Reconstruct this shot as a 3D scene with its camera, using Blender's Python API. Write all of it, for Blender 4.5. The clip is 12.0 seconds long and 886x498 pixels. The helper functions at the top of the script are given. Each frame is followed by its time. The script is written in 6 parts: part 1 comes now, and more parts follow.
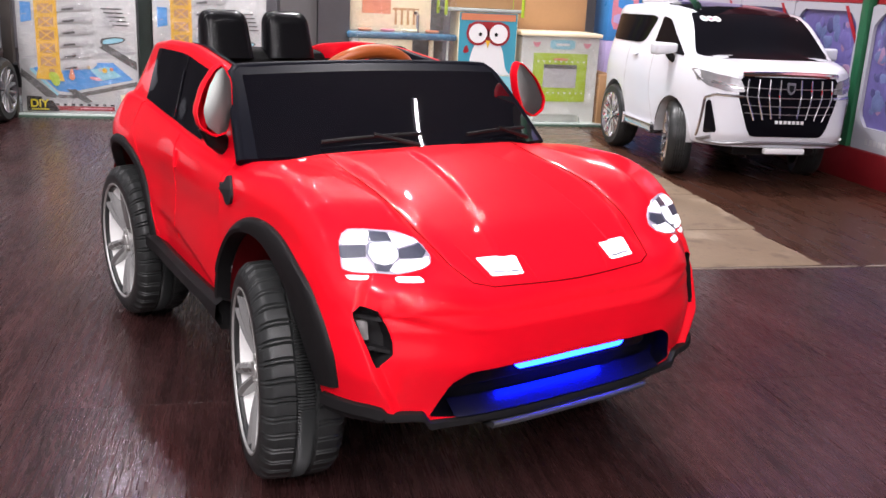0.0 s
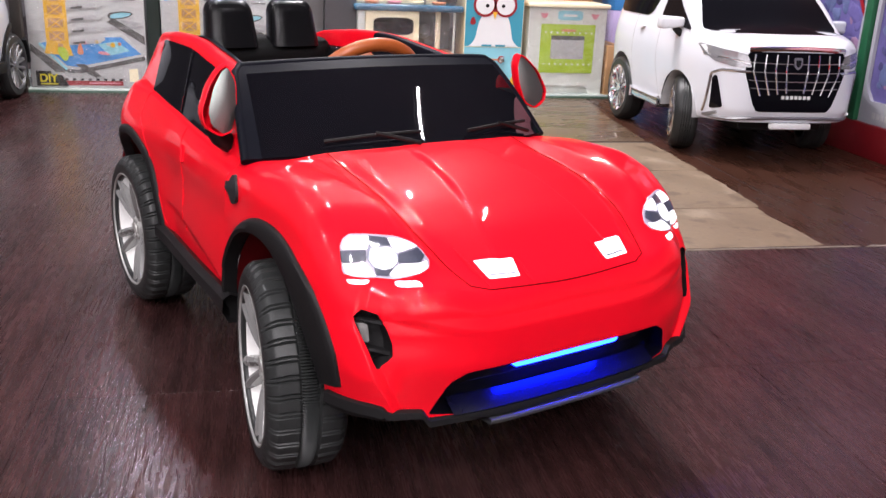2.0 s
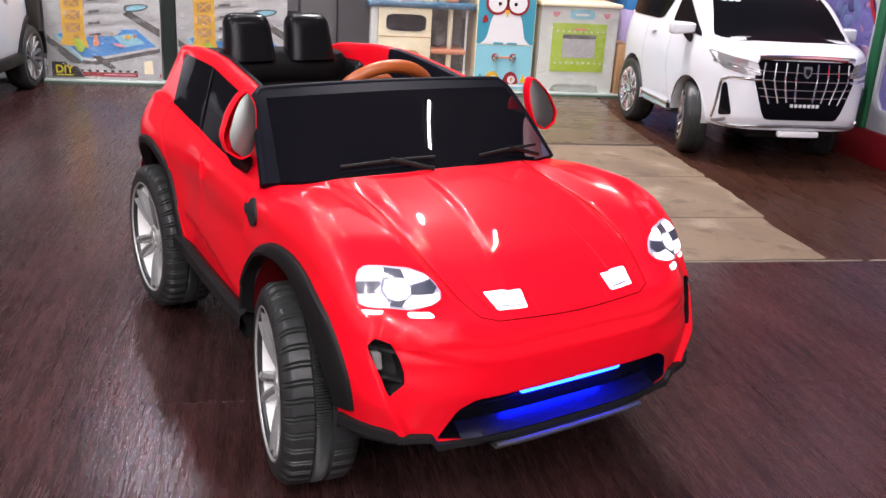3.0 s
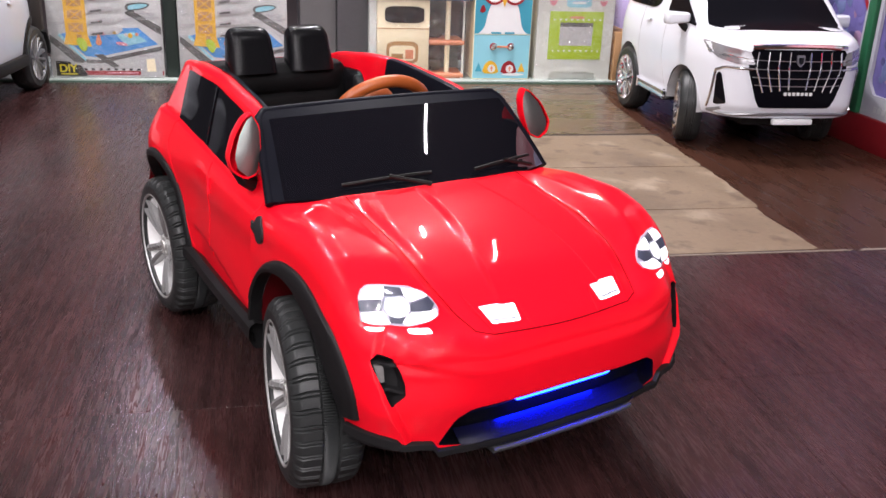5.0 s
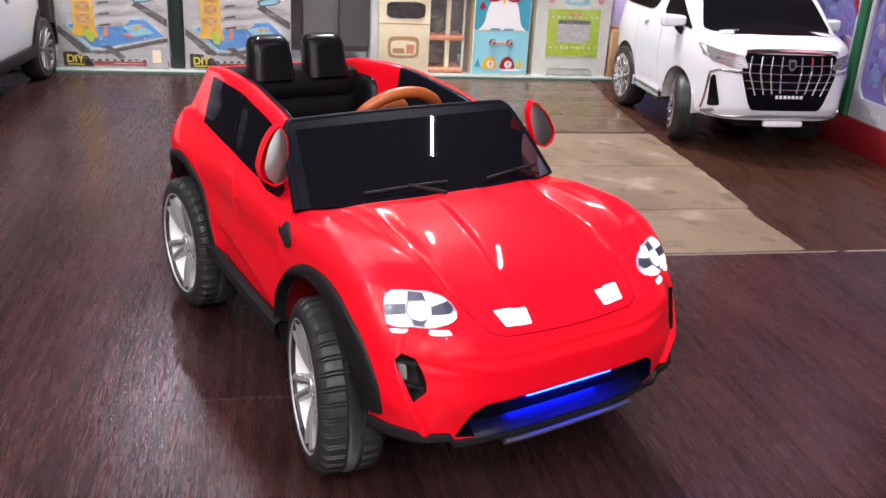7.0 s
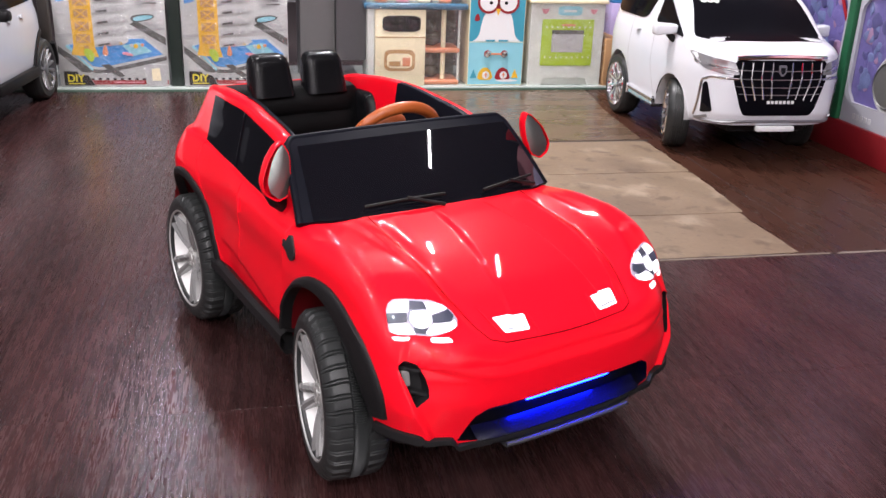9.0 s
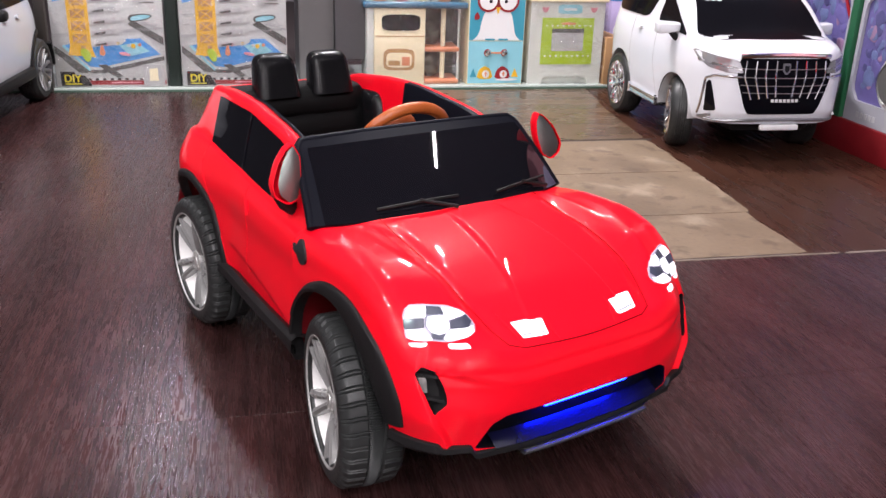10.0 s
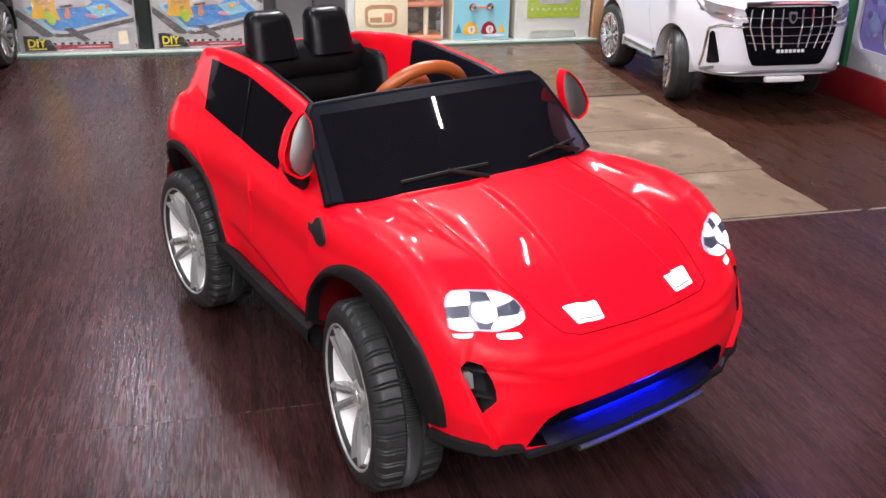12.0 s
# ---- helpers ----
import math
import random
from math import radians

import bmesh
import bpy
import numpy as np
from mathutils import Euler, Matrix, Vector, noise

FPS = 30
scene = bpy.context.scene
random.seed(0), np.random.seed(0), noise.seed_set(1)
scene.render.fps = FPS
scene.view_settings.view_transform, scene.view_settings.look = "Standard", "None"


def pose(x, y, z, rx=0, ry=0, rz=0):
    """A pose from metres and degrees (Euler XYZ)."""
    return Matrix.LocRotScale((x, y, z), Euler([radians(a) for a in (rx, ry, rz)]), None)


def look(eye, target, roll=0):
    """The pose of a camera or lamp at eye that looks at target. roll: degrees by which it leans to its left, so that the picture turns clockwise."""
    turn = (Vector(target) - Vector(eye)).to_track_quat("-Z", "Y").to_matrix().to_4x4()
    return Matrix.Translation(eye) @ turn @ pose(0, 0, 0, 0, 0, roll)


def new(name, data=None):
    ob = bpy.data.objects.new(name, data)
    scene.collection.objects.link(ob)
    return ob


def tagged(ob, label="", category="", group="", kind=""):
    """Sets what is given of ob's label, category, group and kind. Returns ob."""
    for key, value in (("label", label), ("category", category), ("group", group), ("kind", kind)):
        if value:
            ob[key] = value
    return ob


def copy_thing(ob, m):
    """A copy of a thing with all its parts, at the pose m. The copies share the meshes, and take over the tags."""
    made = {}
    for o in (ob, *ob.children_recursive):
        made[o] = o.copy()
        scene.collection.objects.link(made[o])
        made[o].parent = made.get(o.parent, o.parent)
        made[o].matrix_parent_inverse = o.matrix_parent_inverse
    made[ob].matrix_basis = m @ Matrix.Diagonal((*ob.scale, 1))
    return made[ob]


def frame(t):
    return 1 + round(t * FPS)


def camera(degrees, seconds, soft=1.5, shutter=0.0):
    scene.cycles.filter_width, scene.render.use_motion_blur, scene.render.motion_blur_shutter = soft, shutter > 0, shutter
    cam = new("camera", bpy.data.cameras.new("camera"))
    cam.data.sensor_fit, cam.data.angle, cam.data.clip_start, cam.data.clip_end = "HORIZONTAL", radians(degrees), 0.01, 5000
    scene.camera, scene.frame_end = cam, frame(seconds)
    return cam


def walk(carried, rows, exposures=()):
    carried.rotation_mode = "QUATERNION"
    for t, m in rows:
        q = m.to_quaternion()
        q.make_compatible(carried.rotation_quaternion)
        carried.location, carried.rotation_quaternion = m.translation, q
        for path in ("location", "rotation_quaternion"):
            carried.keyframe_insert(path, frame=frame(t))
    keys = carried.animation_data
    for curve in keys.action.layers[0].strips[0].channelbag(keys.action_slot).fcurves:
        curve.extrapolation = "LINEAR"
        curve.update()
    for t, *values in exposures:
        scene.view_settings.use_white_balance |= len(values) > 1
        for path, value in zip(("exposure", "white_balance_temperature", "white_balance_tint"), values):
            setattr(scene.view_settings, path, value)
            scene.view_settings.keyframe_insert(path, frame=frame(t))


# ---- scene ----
from mathutils.bvhtree import BVHTree

cam = camera(51.6, 12.0)
PATH = [
    (0, (-0.129, 0.198, 0.658), (0.279, 2.077, 0.108), 2.8),
    (0.5, (-0.13, 0.199, 0.66), (0.273, 2.076, 0.1), 2.9),
    (1, (-0.13, 0.197, 0.665), (0.268, 2.072, 0.094), 2.7),
    (1.5, (-0.122, 0.191, 0.687), (0.271, 2.059, 0.089), 2.5),
    (2, (-0.12, 0.18, 0.716), (0.264, 2.039, 0.086), 2.5),
    (2.5, (-0.126, 0.173, 0.742), (0.245, 2.028, 0.095), 2.8),
    (3, (-0.134, 0.159, 0.788), (0.235, 2.009, 0.123), 3.5),
    (4.8, (-0.129, 0.127, 0.857), (0.233, 1.962, 0.149), 2.1),
    (5, (-0.135, 0.112, 0.862), (0.223, 1.947, 0.152), 2.3),
    (5.5, (-0.145, 0.103, 0.87), (0.202, 1.933, 0.141), 2.1),
    (6, (-0.162, 0.101, 0.87), (0.195, 1.921, 0.121), 2.0),
    (6.5, (-0.181, 0.078, 0.897), (0.197, 1.895, 0.151), 2.6),
    (7, (-0.196, 0.033, 0.931), (0.184, 1.851, 0.191), 3.3),
    (9, (-0.204, -0.01, 0.949), (0.177, 1.817, 0.228), 2.1),
    (9.5, (-0.215, 0.007, 0.949), (0.166, 1.831, 0.222), 2.2),
    (10, (-0.232, 0.025, 0.945), (0.162, 1.848, 0.222), 2.0),
    (10.5, (-0.263, 0.033, 0.942), (0.156, 1.851, 0.223), 1.7),
    (11, (-0.278, 0.053, 0.928), (0.147, 1.863, 0.191), 1.7),
    (11.5, (-0.283, 0.101, 0.917), (0.139, 1.902, 0.157), 1.6),
    (12, (-0.294, 0.195, 0.911), (0.157, 1.97, 0.107), 1.2),
]
walk(cam, [(t, look(eye, target, roll)) for t, eye, target, roll in PATH])

# ---- world and lights ----
world = bpy.data.worlds.new("world")
world.use_nodes = True
world.node_tree.nodes["Background"].inputs[0].default_value = (0.9, 0.95, 1.0, 1)
world.node_tree.nodes["Background"].inputs[1].default_value = 0.05
scene.world = world
scene.view_settings.exposure = 0.0
TUBE_POWER = 38.0


# ---- small tools ----
def smooth(a, b, x):
    t = min(1.0, max(0.0, (x - a) / (b - a)))
    return t * t * (3 - 2 * t)


def bell(x):
    return math.exp(-x * x)


def lerp(a, b, t):
    return a + (b - a) * t


def curve(*keys):
    """A smooth function through (x, value) keys."""
    xs = [k[0] for k in keys]
    ys = [k[1] for k in keys]
    n = len(xs)
    d = [(ys[i + 1] - ys[i]) / (xs[i + 1] - xs[i]) for i in range(n - 1)]
    m = [d[0]] + [0.0 if d[i - 1] * d[i] <= 0 else 2 * d[i - 1] * d[i] / (d[i - 1] + d[i]) for i in range(1, n - 1)] + [d[-1]]

    def f(x):
        if x <= xs[0]:
            return ys[0]
        if x >= xs[-1]:
            return ys[-1]
        i = max(k for k in range(n - 1) if xs[k] <= x)
        h = xs[i + 1] - xs[i]
        t = (x - xs[i]) / h
        return ((2 * t**3 - 3 * t**2 + 1) * ys[i] + (t**3 - 2 * t**2 + t) * h * m[i]
                + (-2 * t**3 + 3 * t**2) * ys[i + 1] + (t**3 - t**2) * h * m[i + 1])
    return f


def thing(name, label, category, m=None, group="", kind=""):
    ob = new(name)
    ob.empty_display_size = 0.05
    if m is not None:
        ob.matrix_world = m
    return tagged(ob, label, category, group, kind)


def mesh_of(bm, name, smoothed=True, angle=40):
    bmesh.ops.recalc_face_normals(bm, faces=bm.faces)
    for f in bm.faces:
        f.smooth = smoothed
    if smoothed:
        for e in bm.edges:
            if len(e.link_faces) == 2 and e.calc_face_angle(0) > radians(angle):
                e.smooth = False
    me = bpy.data.meshes.new(name)
    bm.to_mesh(me)
    bm.free()
    return me


def part(name, bm, material, parent, label="", angle=40):
    ob = new(name, mesh_of(bm, name, angle=angle))
    ob.data.materials.append(material)
    ob.parent = parent
    return tagged(ob, label)


def solo(name, bm, material, label, category, m=None, group="", kind="", angle=40):
    ob = new(name, mesh_of(bm, name, angle=angle))
    ob.data.materials.append(material)
    if m is not None:
        ob.matrix_world = m
    return tagged(ob, label, category, group, kind)


def add_box(bm, lo, hi, bevel=0.0, seg=2):
    r = bmesh.ops.create_cube(bm, size=1.0)
    vs = r["verts"]
    for v in vs:
        v.co = Vector([lerp(lo[i], hi[i], v.co[i] + 0.5) for i in range(3)])
    if bevel > 0:
        es = list({e for v in vs for e in v.link_edges})
        bmesh.ops.bevel(bm, geom=es, offset=bevel, segments=seg, profile=0.5, affect="EDGES", clamp_overlap=True)
    return bm


def box(lo, hi, bevel=0.0, seg=2):
    return add_box(bmesh.new(), lo, hi, bevel, seg)


def add_grid(bm, fn, nu, nv, wrap_u=False):
    rows = [[bm.verts.new(fn(u / nu, v / nv)) for v in range(nv + 1)] for u in range(nu + (0 if wrap_u else 1))]
    for i in range(nu):
        a, b = rows[i], rows[(i + 1) % len(rows)]
        for j in range(nv):
            bm.faces.new((a[j], b[j], b[j + 1], a[j + 1]))
    return rows


def add_tube(bm, pts, r, n=8, closed=False):
    pts = [Vector(p) for p in pts]
    k = len(pts)
    rings = []
    for i, p in enumerate(pts):
        a = pts[(i - 1) % k] if closed or i else p
        b = pts[(i + 1) % k] if closed or i < k - 1 else p
        t = (b - a).normalized()
        side = t.cross(Vector((0, 0, 1)))
        if side.length < 0.05:
            side = t.cross(Vector((0, 1, 0)))
        side.normalize()
        up = side.cross(t)
        rr = r(i / (k - 1)) if callable(r) else r
        rings.append([bm.verts.new(p + rr * (math.cos(q) * side + math.sin(q) * up)) for q in (2 * math.pi * j / n for j in range(n))])
    for i in range(k if closed else k - 1):
        a, b = rings[i], rings[(i + 1) % k]
        for j in range(n):
            bm.faces.new((a[j], a[(j + 1) % n], b[(j + 1) % n], b[j]))
    if not closed:
        bm.faces.new(rings[0][::-1])
        bm.faces.new(rings[-1])
    return bm


def add_lathe(bm, profile, n=48, m=None):
    """Turns (radius, y) pairs about the y axis."""
    m = m or Matrix()
    rows = []
    for i in range(n):
        q = 2 * math.pi * i / n
        rows.append([bm.verts.new(m @ Vector((r * math.cos(q), y, r * math.sin(q)))) for r, y in profile])
    for i in range(n):
        a, b = rows[i], rows[(i + 1) % n]
        for j in range(len(profile) - 1):
            if profile[j][0] < 1e-6 and profile[j + 1][0] < 1e-6:
                continue
            bm.faces.new((a[j], b[j], b[j + 1], a[j + 1]))
    bmesh.ops.remove_doubles(bm, verts=bm.verts, dist=1e-6)
    return bm


def add_prism(bm, pts, depth, to):
    """Extrudes a flat outline by depth; to(a, b, d) gives the place."""
    front = [bm.verts.new(to(a, b, 0)) for a, b in pts]
    back = [bm.verts.new(to(a, b, depth)) for a, b in pts]
    bm.faces.new(front)
    bm.faces.new(back[::-1])
    for i in range(len(pts)):
        j = (i + 1) % len(pts)
        bm.faces.new((front[i], back[i], back[j], front[j]))
    return bm


def resample(pts, n, closed=True):
    pts = [Vector((*p, 0)) for p in pts]
    if closed:
        pts = pts + [pts[0]]
    ls = [(pts[i + 1] - pts[i]).length for i in range(len(pts) - 1)]
    total, out = sum(ls), []
    for k in range(n):
        s = total * k / (n if closed else n - 1)
        i = 0
        while i < len(ls) - 1 and s > ls[i]:
            s -= ls[i]
            i += 1
        p = pts[i].lerp(pts[i + 1], s / ls[i] if ls[i] else 0)
        out.append((p.x, p.y))
    return out


def rounded(pts, r=0.3, rounds=2):
    for _ in range(rounds):
        out = []
        for i, p in enumerate(pts):
            q = pts[(i + 1) % len(pts)]
            out += [(lerp(p[0], q[0], r), lerp(p[1], q[1], r)), (lerp(p[0], q[0], 1 - r), lerp(p[1], q[1], 1 - r))]
        pts = out
    return pts


def patch(tree, outline, start, way, lift, n=40, rings=5, skirt=0.004):
    """A plate laid on a surface: the outline (a, b) is thrown along way from start(a, b)."""
    bm = bmesh.new()
    pts = resample(outline, n)
    ca = sum(p[0] for p in pts) / n
    cb = sum(p[1] for p in pts) / n
    way = Vector(way).normalized()
    last = {}

    def put(a, b, up):
        hit = tree.ray_cast(Vector(start(a, b)), way)
        if hit[0] is None:
            hit = tree.find_nearest(Vector(start(a, b)) + way * last.get("d", 0.5))
            place = hit[0]
        else:
            place = hit[0]
            last["d"] = hit[3]
        return place - way * up
    rows = []
    for k in range(1, rings + 1):
        s = k / rings
        rows.append([bm.verts.new(put(lerp(ca, a, s), lerp(cb, b, s), lift)) for a, b in pts])
    mid = bm.verts.new(put(ca, cb, lift))
    rows.append([bm.verts.new(put(a, b, -skirt)) for a, b in pts])
    for i in range(n):
        j = (i + 1) % n
        bm.faces.new((mid, rows[0][i], rows[0][j]))
        for k in range(rings):
            bm.faces.new((rows[k][i], rows[k + 1][i], rows[k + 1][j], rows[k][j]))
    return bm


def tree_of(obs):
    bm = bmesh.new()
    for ob in obs:
        bm.from_mesh(ob.data)
    tree = BVHTree.FromBMesh(bm)
    bm.free()
    return tree


def dome(columns, height, low, wall, arches=(), nr=22, nw=22, arch_r=0.16):
    """A rounded shell: columns of (x, y, nx, ny, spine x, edge radius) run round the outline."""
    bm = bmesh.new()
    rows = []
    for x, y, nx, ny, sx, rad in columns:
        base, spine = Vector((x, y)), Vector((sx, 0))
        d = (base - spine).length
        col = []
        pull = Vector((nx, ny)) * wall(nx, ny, height(x, y) - rad, x)
        ze = height(x + pull.x, y + pull.y) - rad
        for k in range(nr + 1):
            dist = lerp(d, rad, k / nr)
            p = base.lerp(spine, dist / d) + pull * (1 - dist / d)
            col.append((p.x, p.y, height(p.x, p.y)))
        for k in range(1, 9):
            q = k / 8 * math.pi / 2
            dist = rad * (1 - math.sin(q))
            p = base.lerp(spine, dist / d) + pull * (1 - dist / d)
            col.append((p.x, p.y, height(p.x, p.y) - rad * (1 - math.cos(q))))
        zl = low(nx, ny, x)
        for k in range(1, nw + 1):
            z = lerp(ze, zl, k / nw)
            o = wall(nx, ny, z, x)
            col.append((x + nx * o, y + ny * o, z))
        rows.append([bm.verts.new(c) for c in col])
    for a, b in zip(rows, rows[1:]):
        for j in range(len(a) - 1):
            bm.faces.new((a[j], b[j], b[j + 1], a[j + 1]))
    cut_arches(bm, arches, arch_r)
    bmesh.ops.remove_doubles(bm, verts=bm.verts, dist=1e-5)
    bmesh.ops.dissolve_degenerate(bm, edges=bm.edges, dist=1e-6)
    return bm


def cut_arches(bm, arches, r):
    for cx, cz in arches:
        inside = {v for v in bm.verts if math.hypot(v.co.x - cx, v.co.z - cz) < r - 1e-6 and v.co.z < cz + r and abs(v.co.y) > 0.15}
        gone = [f for f in bm.faces if all(v in inside for v in f.verts)]
        bmesh.ops.delete(bm, geom=gone, context="FACES")
        for v in inside:
            if v.is_valid and v.link_faces:
                dx, dz = v.co.x - cx, v.co.z - cz
                q = r / max(1e-6, math.hypot(dx, dz))
                v.co.x, v.co.z = cx + dx * q, cz + dz * q
        bmesh.ops.delete(bm, geom=[v for v in bm.verts if not v.link_faces], context="VERTS")


def inside_poly(p, poly):
    hit = False
    for i in range(len(poly)):
        (ax, ay), (bx, by) = poly[i - 1], poly[i]
        if (ay > p[1]) != (by > p[1]) and p[0] < (bx - ax) * (p[1] - ay) / (by - ay) + ax:
            hit = not hit
    return hit


def cut_outline(bm, poly):
    """Opens a hole in a nose shell; the outline is in (y, z)."""
    inside = {v for v in bm.verts if v.co.x > 0.15 and inside_poly((v.co.y, v.co.z), poly)}
    bmesh.ops.delete(bm, geom=[f for f in bm.faces if all(v in inside for v in f.verts)], context="FACES")
    for v in inside:
        if not (v.is_valid and v.link_faces):
            continue
        best = None
        for i in range(len(poly)):
            a, b = Vector(poly[i - 1]), Vector(poly[i])
            p = Vector((v.co.y, v.co.z))
            d = b - a
            t = min(1.0, max(0.0, (p - a).dot(d) / max(1e-12, d.length_squared)))
            q = a + d * t
            if best is None or (q - p).length < best[0]:
                best = ((q - p).length, q)
        v.co.y, v.co.z = best[1]
    bmesh.ops.delete(bm, geom=[v for v in bm.verts if not v.link_faces], context="VERTS")


def text_mesh(words, size, depth=0.0005):
    data = bpy.data.curves.new("letters", "FONT")
    data.body, data.size, data.extrude, data.align_x, data.offset = words, size, depth, "LEFT", size * 0.025
    ob = bpy.data.objects.new("letters", data)
    scene.collection.objects.link(ob)
    me = bpy.data.meshes.new_from_object(ob.evaluated_get(bpy.context.evaluated_depsgraph_get()))
    bpy.data.objects.remove(ob)
    bm = bmesh.new()
    bm.from_mesh(me)
    bpy.data.meshes.remove(me)
    return bm


# ---- materials ----
def material(name, color, rough=0.5, metal=0.0, vary=0.06, scale=30.0, bump=0.0, bump_scale=200.0, coat=0.0, glow=0.0, rough_vary=0.08, stretch=(1, 1, 1), spec=0.5):
    m = bpy.data.materials.new(name)
    m.use_nodes = True
    nt = m.node_tree
    p = nt.nodes["Principled BSDF"]
    p.inputs["Roughness"].default_value, p.inputs["Metallic"].default_value = rough, metal
    p.inputs["Coat Weight"].default_value, p.inputs["Coat Roughness"].default_value = coat, 0.03
    p.inputs["Specular IOR Level"].default_value = spec
    at = nt.nodes.new("ShaderNodeTexCoord")
    mp = nt.nodes.new("ShaderNodeMapping")
    mp.inputs["Scale"].default_value = stretch
    nt.links.new(at.outputs["Object"], mp.inputs["Vector"])
    big, fine = nt.nodes.new("ShaderNodeTexNoise"), nt.nodes.new("ShaderNodeTexNoise")
    big.inputs["Scale"].default_value, big.inputs["Detail"].default_value = scale * 0.2, 4
    fine.inputs["Scale"].default_value, fine.inputs["Detail"].default_value = scale * 2.5, 5
    mix = nt.nodes.new("ShaderNodeMix")
    mix.data_type = "RGBA"
    dark = [max(0, c * (1 - vary * 2)) for c in color]
    lite = [min(1, c * (1 + vary)) for c in color]
    mix.inputs["A"].default_value, mix.inputs["B"].default_value = (*dark, 1), (*lite, 1)
    add = nt.nodes.new("ShaderNodeMath")
    add.operation = "MULTIPLY_ADD"
    add.inputs[1].default_value, add.inputs[2].default_value = 0.4, 0.0
    for n in (big, fine):
        nt.links.new(mp.outputs["Vector"], n.inputs["Vector"])
    nt.links.new(fine.outputs["Fac"], add.inputs[0])
    half = nt.nodes.new("ShaderNodeMath")
    half.operation = "MULTIPLY_ADD"
    half.inputs[1].default_value = 0.8
    nt.links.new(big.outputs["Fac"], half.inputs[0])
    nt.links.new(add.outputs[0], half.inputs[2])
    nt.links.new(half.outputs[0], mix.inputs["Factor"])
    nt.links.new(mix.outputs["Result"], p.inputs["Base Color"])
    if rough_vary:
        rr = nt.nodes.new("ShaderNodeMapRange")
        rr.inputs["To Min"].default_value, rr.inputs["To Max"].default_value = max(0.02, rough - rough_vary), min(1, rough + rough_vary)
        nt.links.new(big.outputs["Fac"], rr.inputs["Value"])
        nt.links.new(rr.outputs["Result"], p.inputs["Roughness"])
    if bump:
        bn = nt.nodes.new("ShaderNodeTexNoise")
        bn.inputs["Scale"].default_value, bn.inputs["Detail"].default_value = bump_scale, 4
        nt.links.new(mp.outputs["Vector"], bn.inputs["Vector"])
        bp = nt.nodes.new("ShaderNodeBump")
        bp.inputs["Strength"].default_value, bp.inputs["Distance"].default_value = bump, 0.002
        nt.links.new(bn.outputs["Fac"], bp.inputs["Height"])
        nt.links.new(bp.outputs["Normal"], p.inputs["Normal"])
    if glow:
        nt.links.new(mix.outputs["Result"], p.inputs["Emission Color"])
        p.inputs["Emission Strength"].default_value = glow
    return m


